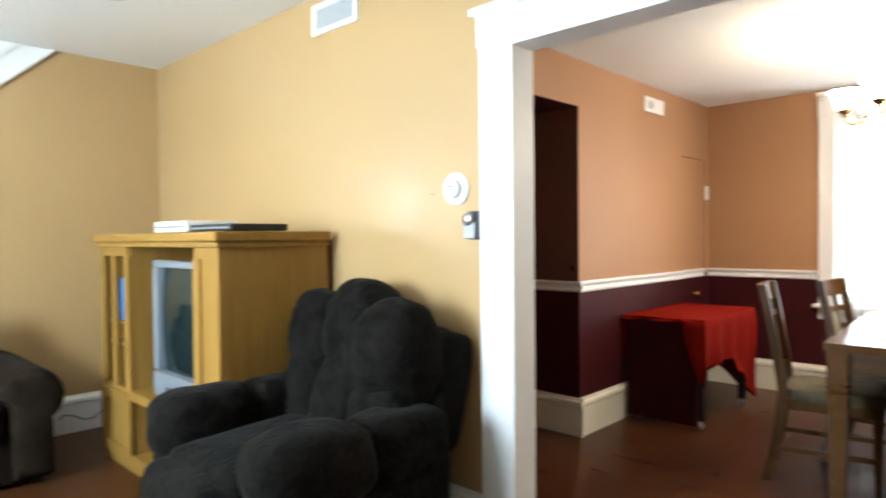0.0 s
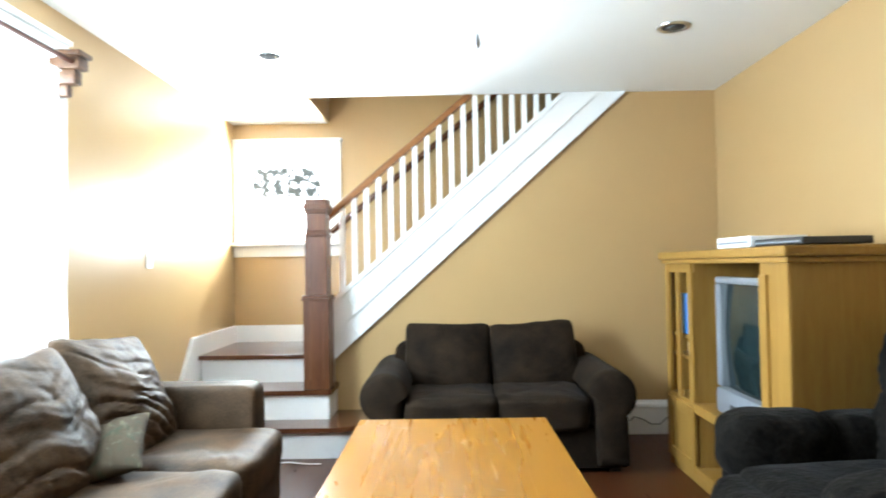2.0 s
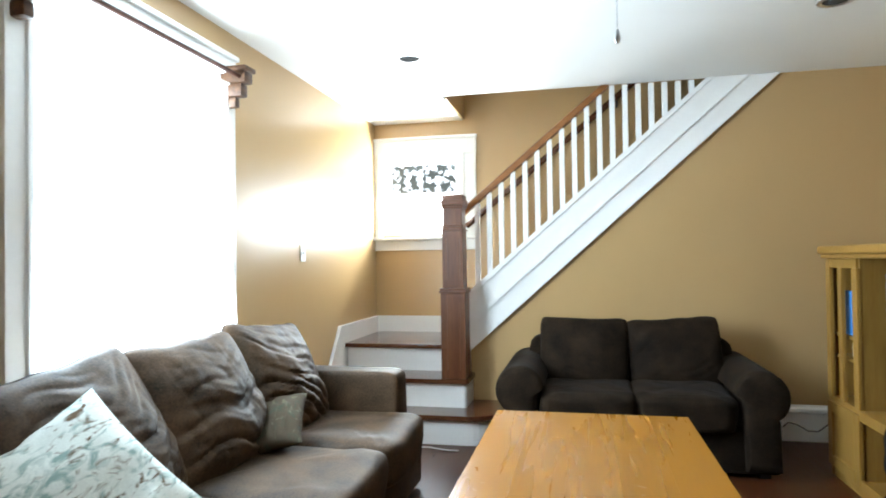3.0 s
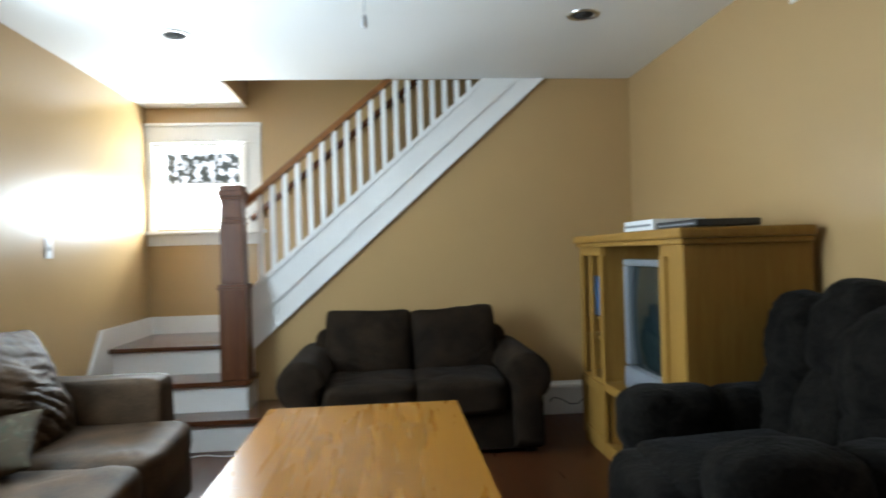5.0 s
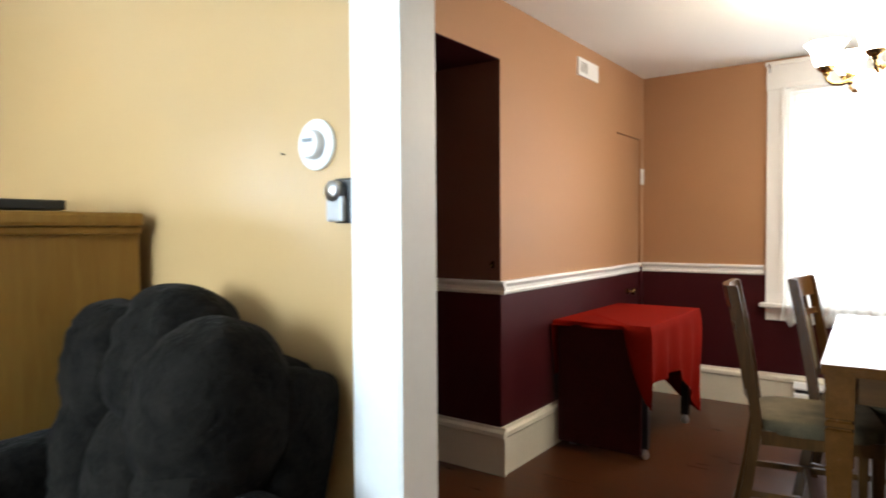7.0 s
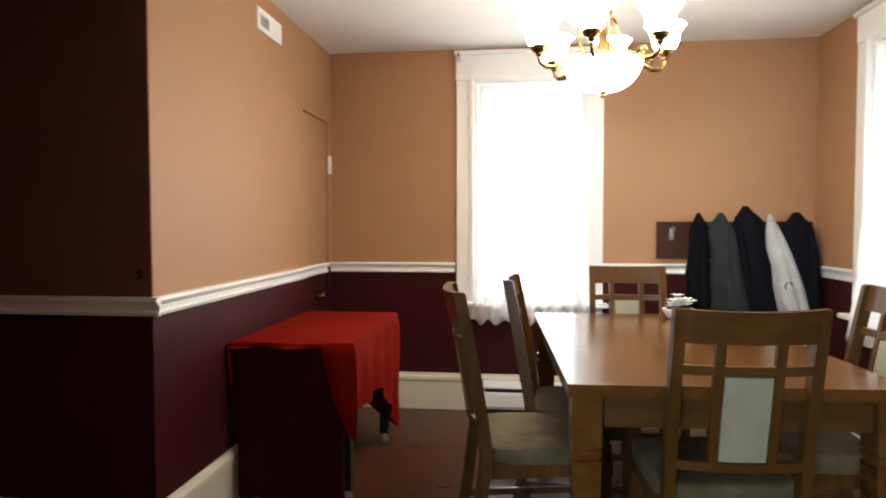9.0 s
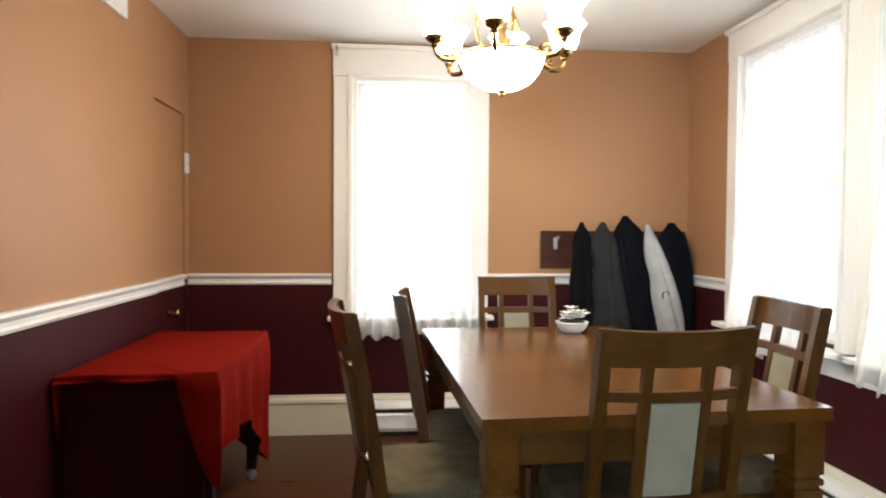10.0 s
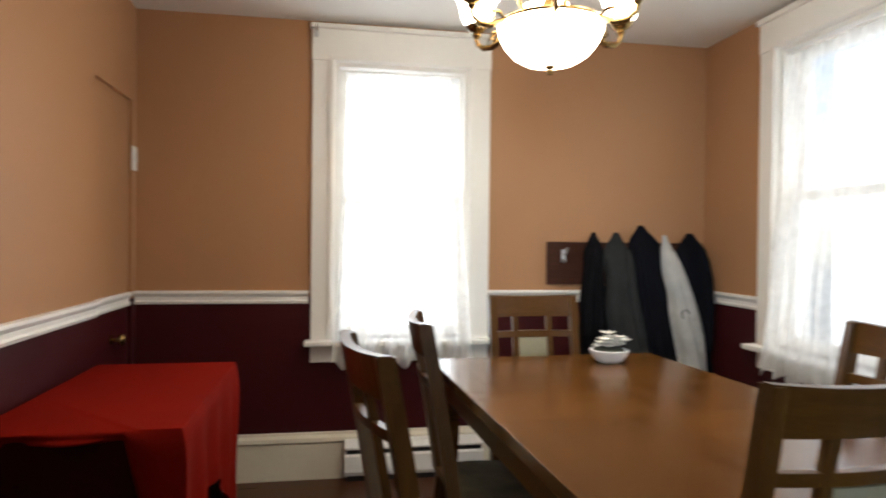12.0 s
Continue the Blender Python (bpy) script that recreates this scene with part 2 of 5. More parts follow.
WHITEPLASTIC = material("white_plastic", (0.80, 0.80, 0.79), 0.4, vary=0.03, bump=0.03)


# ---------------------------------------------------------------- mesh tools
def mesh_of(name, bm, mats, smooth=False, angle=40):
    bmesh.ops.recalc_face_normals(bm, faces=bm.faces)
    me = bpy.data.meshes.new(name)
    bm.to_mesh(me)
    bm.free()
    for m in mats if isinstance(mats, (list, tuple)) else [mats]:
        me.materials.append(m)
    if smooth:
        me.polygons.foreach_set("use_smooth", [True] * len(me.polygons))
        me.set_sharp_from_angle(angle=radians(angle))
    return me


def part(name, bm, mats, parent, label="", smooth=False, at=None):
    ob = new(name, mesh_of(name, bm, mats, smooth))
    ob.parent = parent
    if at is not None:
        ob.matrix_basis = at
    if label:
        ob["label"] = label
    return ob


def thing(name, place, label, category, group="", kind=""):
    """An Empty at the base of a thing; place is a pose or a point."""
    ob = new(name)
    ob.empty_display_size = 0.1
    ob.matrix_basis = place if isinstance(place, Matrix) else Matrix.Translation(place)
    return tagged(ob, label, category, group, kind)


def structure(name, bm, mats, label="", category="", smooth=False):
    return tagged(new(name, mesh_of(name, bm, mats, smooth)), label, category, kind="structure")


def box(bm, x0, y0, z0, x1, y1, z1, mat=0, bevel=0.0, m=None):
    """A box between two corners, its edges broken by bevel."""
    vs = [bm.verts.new((x, y, z)) for x in (x0, x1) for y in (y0, y1) for z in (z0, z1)]
    fs = [bm.faces.new([vs[i] for i in q]) for q in ((0, 1, 3, 2), (4, 6, 7, 5), (0, 4, 5, 1), (2, 3, 7, 6), (0, 2, 6, 4), (1, 5, 7, 3))]
    for f in fs:
        f.material_index = mat
    if bevel:
        r = bmesh.ops.bevel(bm, geom=list({e for f in fs for e in f.edges}), offset=bevel, segments=2, affect="EDGES", profile=0.6)
        for f in r["faces"]:
            f.material_index = mat
        vs = list({v for f in bm.faces for v in f.verts if v.is_valid} if m else [])
    if m is not None:
        bmesh.ops.transform(bm, matrix=m, verts=[v for v in vs if v.is_valid])
    return bm


def squared(bm, cx, cy, profile):
    """A square post: profile rows of (half width, z)."""
    rings = [[bm.verts.new((cx + u * r, cy + v * r, z)) for u, v in ((-1, -1), (1, -1), (1, 1), (-1, 1))] for r, z in profile]
    for a, b in zip(rings, rings[1:]):
        for i in range(4):
            bm.faces.new((a[i], a[(i + 1) % 4], b[(i + 1) % 4], b[i]))
    bm.faces.new(rings[0][::-1])
    bm.faces.new(rings[-1])
    return bm


def boxed(*a, **k):
    return box(bmesh.new(), *a, **k)


def prism(bm, outline, a, b, axis="y", mat=0):
    """A flat outline drawn out from a to b along an axis; the outline's two numbers are the other two axes in order."""
    def at(p, d):
        return {"x": (d, p[0], p[1]), "y": (p[0], d, p[1]), "z": (p[0], p[1], d)}[axis]
    lo = [bm.verts.new(at(p, a)) for p in outline]
    hi = [bm.verts.new(at(p, b)) for p in outline]
    k = len(outline)
    fs = [bm.faces.new(lo), bm.faces.new(hi[::-1])]
    fs += [bm.faces.new((lo[i], lo[(i + 1) % k], hi[(i + 1) % k], hi[i])) for i in range(k)]
    for f in fs:
        f.material_index = mat
    return bm


def turned(bm, profile, n=24, mat=0, centre=(0, 0)):
    """A turned shape about the vertical: profile rows of (radius, z)."""
    rings = []
    for r, z in profile:
        rings.append([bm.verts.new((centre[0] + r * math.cos(2 * math.pi * i / n), centre[1] + r * math.sin(2 * math.pi * i / n), z)) for i in range(n)])
    for a, b in zip(rings, rings[1:]):
        for i in range(n):
            bm.faces.new((a[i], a[(i + 1) % n], b[(i + 1) % n], b[i])).material_index = mat
    if profile[0][0] > 1e-4:
        bm.faces.new(rings[0][::-1]).material_index = mat
    if profile[-1][0] > 1e-4:
        bm.faces.new(rings[-1]).material_index = mat
    bmesh.ops.remove_doubles(bm, verts=bm.verts, dist=1e-5)
    return bm


def tube(bm, points, radius, n=10, mat=0):
    """A round bar along points; radius a number or one for each point."""
    pts = [Vector(p) for p in points]
    rad = radius if isinstance(radius, (list, tuple)) else [radius] * len(pts)
    rings = []
    for i, p in enumerate(pts):
        d = (pts[min(i + 1, len(pts) - 1)] - pts[max(i - 1, 0)]).normalized()
        u = d.orthogonal().normalized() if i == 0 else (u - d * u.dot(d)).normalized()
        v = d.cross(u)
        rings.append([bm.verts.new(p + rad[i] * (math.cos(2 * math.pi * k / n) * u + math.sin(2 * math.pi * k / n) * v)) for k in range(n)])
    for a, b in zip(rings, rings[1:]):
        for k in range(n):
            bm.faces.new((a[k], a[(k + 1) % n], b[(k + 1) % n], b[k])).material_index = mat
    bm.faces.new(rings[0][::-1]).material_index = mat
    bm.faces.new(rings[-1]).material_index = mat
    return bm


def puff(bm, cx, cy, cz, sx, sy, sz, power=0.35, wrinkle=0.012, seed=0.0, n=28, turn=None, sag=0.0, mat=0, crease=0.0, plan=None, ease=0.0):
    """A stuffed cushion: a rounded block with soft folds, and pulled creases across its face. sx, sy, sz are its whole sizes."""
    m = n // 2
    plan = power if plan is None else plan

    def c(a, e):
        return math.copysign(abs(math.cos(a)) ** e, math.cos(a))

    def s(a, e):
        return math.copysign(abs(math.sin(a)) ** e, math.sin(a))
    rows = []
    for i in range(m + 1):
        v = -math.pi / 2 + math.pi * i / m
        row = []
        for k in range(n):
            u = 2 * math.pi * k / n
            p = Vector((c(v, power) * c(u, plan) * sx / 2, c(v, power) * s(u, plan) * sy / 2, s(v, power) * sz / 2))
            q = noise.noise_vector(p * 5.0 + Vector((seed, seed * 1.7, 0))) + 0.5 * noise.noise_vector(p * 11.0 + Vector((seed, 0, seed)))
            p += q * wrinkle
            if crease and ease and p.z > 0:
                fade = max(0.0, 1 - (2 * p.x / sx) ** 4) * max(0.0, 1 - (2 * p.y / sy) ** 4)
                f = noise.noise(Vector((p.x * 2.2 + seed, p.x * 1.2, p.y * 15 + 2.2 * noise.noise(Vector((p.x * 4, p.y * 3, seed))))))
                g = noise.noise(Vector((p.x * 7 - p.y * 5 + seed, p.y * 24, seed)))
                p.z += crease * fade * ((0.35 - abs(f)) + 0.4 * (0.3 - abs(g)))
            elif crease and p.y > 0:
                f = noise.noise(Vector((p.x * 2.6 + seed, p.x * 1.5, p.z * 19 + 2.5 * noise.noise(Vector((p.x * 3, seed, 0))))))
                g = noise.noise(Vector((p.x * 9 - p.z * 6 + seed, p.z * 14, seed)))
                p.y += crease * (abs(f) - 0.25) + 0.5 * crease * (abs(g) - 0.25)
            p.z -= sag * max(0.0, 1 - (2 * p.x / sx) ** 2) * max(0.0, 1 - (2 * p.y / sy) ** 2)
            if turn is not None:
                p = turn.to_3x3() @ p
            row.append(bm.verts.new(p + Vector((cx, cy, cz))))
        rows.append(row)
    new_faces = []
    for a, b in zip(rows, rows[1:]):
        for k in range(n):
            new_faces.append(bm.faces.new((a[k], a[(k + 1) % n], b[(k + 1) % n], b[k])))
    for f in new_faces:
        f.material_index = mat
    bmesh.ops.remove_doubles(bm, verts=rows[0] + rows[-1], dist=1e-4)
    return bm


def pillow(m, w, h, thick, fill=0.42, pinch=0.05, crease=0.0, seed=0.0, slump=0.0, n=60, worn=0.0):
    """A sewn cushion: two sheets joined at a seam, with drawn corners. Local: x across, z up, y to its face."""
    bm = bmesh.new()
    sheets = []
    for side in (1, -1):
        g = []
        for k in range(n + 1):
            v = math.sin(math.pi / 2 * (2 * k / n - 1))
            row = []
            for i in range(n + 1):
                u = math.sin(math.pi / 2 * (2 * i / n - 1))
                x = w / 2 * u * (1 - pinch * (1 - v * v))
                z = h / 2 * v * (1 - pinch * (1 - u * u))
                x, z = x * (1 - worn * (u * v) ** 6), z * (1 - worn * (u * v) ** 6)
                full = max(0.0, (1 - u * u) * (1 - v * v))
                y = side * thick / 2 * full ** fill * (1 - slump * v)
                soft = min(1.0, 2.2 * full)
                y += side * 0.012 * soft * noise.noise(Vector((x * 6 + seed, z * 6, side + seed)))
                if crease and side > 0:
                    bend = 2.0 * noise.noise(Vector((x * 3.1, z * 2.3, seed)))
                    f = noise.noise(Vector((x * 2.4 + seed, z * 15 + x * 6 * math.sin(seed) + bend, seed)))
                    g2 = noise.noise(Vector((x * 13 + bend, z * 4.0 + seed, seed * 2)))
                    f3 = noise.noise(Vector((x * 7 - z * 9 + seed, z * 30 + bend * 2, 3 + seed)))
                    y -= crease * soft * (0.45 + 0.65 * max(0.0, 0.5 - v)) * ((1 - min(1.0, abs(f) * 2.0)) ** 1.5 + 0.25 * (1 - min(1.0, abs(g2) * 2.5)) ** 2 + 0.35 * (1 - min(1.0, abs(f3) * 2.2)) ** 1.5)
                z -= 0.03 * slump * (1 - u * u) * max(0.0, v)
                z += 0.007 * noise.noise(Vector((x * 9 + seed, 0, seed)))
                row.append(bm.verts.new(m @ Vector((x, y, z))))
            g.append(row)
        for a, b in zip(g, g[1:]):
            for i in range(n):
                q = (a[i], a[i + 1], b[i + 1], b[i])
                bm.faces.new(q if side < 0 else q[::-1])
        sheets.append(g)
    bmesh.ops.remove_doubles(bm, verts=bm.verts, dist=0.0006)
    return bm


def seam(m, w, h, pinch=0.05, seed=0.0, slump=0.0, n=40, worn=0.0):
    """The welt sewn round a cushion."""
    ring = [(-1 + 2 * i / n, -1) for i in range(n)] + [(1, -1 + 2 * i / n) for i in range(n)] + [(1 - 2 * i / n, 1) for i in range(n)] + [(-1, 1 - 2 * i / n) for i in range(n)]
    pts = []
    for u, v in ring + ring[:1]:
        x = w / 2 * u * (1 - pinch * (1 - v * v))
        z = h / 2 * v * (1 - pinch * (1 - u * u))
        x, z = x * (1 - worn * (u * v) ** 6), z * (1 - worn * (u * v) ** 6)
        z -= 0.03 * slump * (1 - u * u) * max(0.0, v)
        z += 0.007 * noise.noise(Vector((x * 9 + seed, 0, seed)))
        pts.append(m @ Vector((x, 0, z)))
    return tube(bmesh.new(), pts, 0.0045, 6)


def puffed(*a, **k):
    return puff(bmesh.new(), *a, **k)


def panel_wall(bm, axis, face, back, a0, a1, z0, z1, holes=(), split=None):
    """A wall along x or y between a0 and a1, with its thickness from face to back and holes (b0, b1, h0, h1) through it.
    split: a height under which the second material shows."""
    cuts_a = sorted({a0, a1, *[h[0] for h in holes], *[h[1] for h in holes]})
    cuts_z = sorted({z0, z1, *[h[2] for h in holes], *[h[3] for h in holes], *([split] if split else [])})
    cuts_a = [c for c in cuts_a if a0 <= c <= a1]
    cuts_z = [c for c in cuts_z if z0 <= c <= z1]
    lo, hi = min(face, back), max(face, back)
    for p, q in zip(cuts_a, cuts_a[1:]):
        for u, v in zip(cuts_z, cuts_z[1:]):
            if any(h[0] <= p and q <= h[1] and h[2] <= u and v <= h[3] for h in holes):
                continue
            k = 1 if split and v <= split else 0
            if axis == "x":
                box(bm, p, lo, u, q, hi, v, k)
            else:
                box(bm, lo, p, u, hi, q, v, k)
    bmesh.ops.remove_doubles(bm, verts=bm.verts, dist=1e-5)
    seen = {}
    for f in bm.faces:
        c = f.calc_center_median()
        seen.setdefault((round(c.x, 4), round(c.y, 4), round(c.z, 4)), []).append(f)
    bmesh.ops.delete(bm, geom=[f for fs in seen.values() if len(fs) > 1 for f in fs], context="FACES_ONLY")
    return bm


# ---------------------------------------------------------------- floor, walls, ceilings
structure("floor", boxed(WEST - 0.2, SOUTH - 0.2, -0.12, EAST + 0.2, D_NORTH + 0.2, 0.0), FLOOR, "dark red-brown stained wooden floor", "floor")

UP = 4.7
WIN_S = (-2.82, -1.65, 0.66, 2.22)
WIN_STAIR = (-1.075, -0.335, 1.46, 2.17)
WIN_N = (-1.043, -0.343, 0.735, 2.14)
WIN_E1, WIN_E2 = (4.91, 5.665, 0.755, 2.16), (3.95, 4.705, 0.755, 2.16)

structure("wall_west", panel_wall(bmesh.new(), "y", WEST, WEST - 0.16, SOUTH - 0.16, NORTH, 0, UP, [WIN_STAIR]), TAN, "tan painted wall behind the stairs", "wall")
structure("wall_south", panel_wall(bmesh.new(), "x", SOUTH, SOUTH - 0.16, WEST, EAST + 0.12, 0, UP, [WIN_S]), TAN, "tan painted satin wall with a large window", "wall")
structure("wall_east", boxed(EAST, SOUTH, 0, EAST + 0.12, NORTH, CEIL), TAN, "tan painted wall", "wall")
structure("wall_north", panel_wall(bmesh.new(), "x", NORTH, 2.703, STAIR - 0.1, EAST + 0.12, 0, CEIL, [(DOOR_L, DOOR_R, 0, DOOR_H)]), TAN, "tan painted wall beside the cased opening", "wall")
structure("wall_stairwell_north", boxed(WEST - 0.16, NORTH, 0, STAIR - 0.1, 2.703, UP), TAN, "tan painted stairwell wall", "wall")
structure("wall_under_stairs", prism(bmesh.new(), [(-0.12, 0), (NORTH, 0), (NORTH, CEIL), (1.85, CEIL), (-0.12, 0.70)], STAIR - 0.1, STAIR, "x"), TAN, "tan painted wall under the stair string", "wall")
structure("wall_upper_landing", boxed(STAIR - 0.1, -0.30, CEIL + 0.22, STAIR, NORTH, UP), TAN, "tan painted upper stairwell wall", "wall")
structure("wall_stairwell_header", boxed(WEST, -0.315, CEIL + 0.004, STAIR - 0.1, -0.30, UP), TAN, "tan painted stairwell header", "wall")
bm = bmesh.new()
box(bm, STAIR - 0.004, SOUTH, CEIL, EAST, NORTH, CEIL + 0.22)
box(bm, WEST, SOUTH, CEIL, STAIR - 0.004, -0.318, CEIL + 0.22)
structure("ceiling", bm, WHITE, "white painted living room ceiling", "ceiling")
structure("ceiling_upper", boxed(WEST, SOUTH, UP, EAST, NORTH, UP + 0.1), WHITE, "white painted ceiling above the stairs", "ceiling")

structure("wall_dining_south", panel_wall(bmesh.new(), "x", D_SOUTH, 2.705, -3.5, D_EAST + 0.12, 0, D_CEIL, [(DOOR_L, DOOR_R, 0, DOOR_H)], RAIL), [CLAY, MAROON], "clay and maroon painted wall", "wall")
structure("wall_dining_north", panel_wall(bmesh.new(), "x", D_NORTH, D_NORTH + 0.16, D_WEST - 0.12, D_EAST + 0.16, 0, D_CEIL, [WIN_N], RAIL), [CLAY, MAROON], "clay upper and maroon lower painted wall", "wall")
structure("wall_dining_east", panel_wall(bmesh.new(), "y", D_EAST, D_EAST + 0.16, D_SOUTH, D_NORTH, 0, D_CEIL, [WIN_E1, WIN_E2], RAIL), [CLAY, MAROON], "clay and maroon painted wall with two windows", "wall")
structure("wall_dining_west", panel_wall(bmesh.new(), "y", D_WEST, D_WEST - 0.12, D_SOUTH, D_NORTH, 0, D_CEIL, [(2.95, 4.2, 0, 2.055), (5.74, 6.22, 0, 1.885)], RAIL), [CLAY, MAROON], "clay and maroon painted wall with a passage", "wall")
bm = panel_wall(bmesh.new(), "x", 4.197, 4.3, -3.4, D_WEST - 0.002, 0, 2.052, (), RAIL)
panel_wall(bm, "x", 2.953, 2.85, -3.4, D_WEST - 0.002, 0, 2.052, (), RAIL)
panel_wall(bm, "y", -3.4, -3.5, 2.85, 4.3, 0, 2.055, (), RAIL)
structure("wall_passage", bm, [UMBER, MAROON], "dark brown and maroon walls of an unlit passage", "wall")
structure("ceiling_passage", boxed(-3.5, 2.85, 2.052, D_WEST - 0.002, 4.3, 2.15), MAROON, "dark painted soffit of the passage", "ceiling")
structure("ceiling_dining", boxed(D_WEST - 0.12, 2.705, D_CEIL, D_EAST + 0.16, D_NORTH + 0.16, D_CEIL + 0.12), WHITE, "white painted dining room ceiling", "ceiling")

# ---------------------------------------------------------------- trim
RAIL_SHAPE = [(0, 0.902), (0.013, 0.902), (0.018, 0.914), (0.011, 0.922), (0.011, 0.938), (0.020, 0.944), (0.030, 0.956), (0.028, 0.968), (0, 0.968)]
BASE_SHAPE = [(0, 0.0), (0.018, 0.0), (0.018, 0.185), (0.028, 0.195), (0.026, 0.215), (0.014, 0.228), (0.010, 0.240), (0, 0.240)]


def run(bm, shape, wall, face, side, a, b):
    """A moulding on the wall whose plane is x or y = face, on the side it looks to (+1 or -1), from a to b."""
    outline = [(face + side * d, z) for d, z in shape]
    return prism(bm, outline, a, b, "y" if wall == "x" else "x") if wall == "x" else prism_x(bm, outline, a, b)


def prism_x(bm, outline, a, b):
    """Outline of (y, z) drawn out along x."""
    return prism(bm, outline, a, b, "x")


def moulding(name, shape, runs, mat, label):
    bm = bmesh.new()
    for r in runs:
        run(bm, shape, *r)
    return structure(name, bm, mat, label, "moulding")


DRUNS = [("y", D_NORTH, -1, -2.03, -1.17), ("y", D_NORTH, -1, -0.236, D_EAST), ("x", D_EAST, -1, 5.785, D_NORTH - 0.03), ("x", D_EAST, -1, D_SOUTH, 3.83),
         ("x", D_WEST, 1, 4.2, 5.74), ("y", 4.2, -1, -3.4, D_WEST + 0.03), ("y", D_SOUTH, 1, 0.9, D_EAST)]
moulding("chair_rail", RAIL_SHAPE, DRUNS, TRIM, "white moulded chair rail round the dining room")
moulding("baseboard", BASE_SHAPE, [("y", D_NORTH, -1, -2.0, D_EAST), ("x", D_EAST, -1, D_SOUTH, D_NORTH - 0.03), ("x", D_WEST, 1, 4.2, 5.74), ("y", 4.2, -1, -3.4, D_WEST + 0.03),
                                  ("y", D_SOUTH, 1, 0.9, D_EAST), ("y", D_SOUTH, 1, -2.0, -1.48)], CREAM, "tall cream painted dining room baseboard")
moulding("baseboard_living", BASE_SHAPE, [("x", STAIR, 1, 0.16, NORTH), ("y", NORTH, -1, STAIR + 0.03, -1.49), ("y", SOUTH, 1, -3.9, EAST), ("x", EAST, -1, SOUTH, NORTH), ("y", NORTH, -1, 0.91, EAST)],
         TRIM, "tall white living room baseboard")

bm = bmesh.new()
for face, out in ((NORTH, NORTH - 0.024), (D_SOUTH, D_SOUTH + 0.024)):
    for x0, x1 in ((DOOR_L - 0.145, DOOR_L + 0.004), (DOOR_R - 0.004, DOOR_R + 0.145)):
        box(bm, x0, min(face, out), 0, x1, max(face, out), DOOR_H + 0.002, bevel=0.004)
    box(bm, DOOR_L - 0.155, min(face, out) - 0.003, DOOR_H + 0.002, DOOR_R + 0.155, max(face, out) + 0.003, DOOR_H + 0.125, bevel=0.004)
    box(bm, DOOR_L - 0.18, min(face, out) - 0.02, DOOR_H + 0.125, DOOR_R + 0.18, max(face, out) + 0.02, DOOR_H + 0.155, bevel=0.006)
box(bm, DOOR_L - 0.001, NORTH - 0.022, 0, DOOR_L + 0.012, D_SOUTH + 0.022, DOOR_H - 0.012)
box(bm, DOOR_R - 0.012, NORTH - 0.022, 0, DOOR_R + 0.001, D_SOUTH + 0.022, DOOR_H - 0.012)
box(bm, DOOR_L - 0.001, NORTH - 0.022, DOOR_H - 0.012, DOOR_R + 0.001, D_SOUTH + 0.022, DOOR_H + 0.001)
structure("trim", bm, TRIM, "white painted casing of the opening between rooms", "door casing")


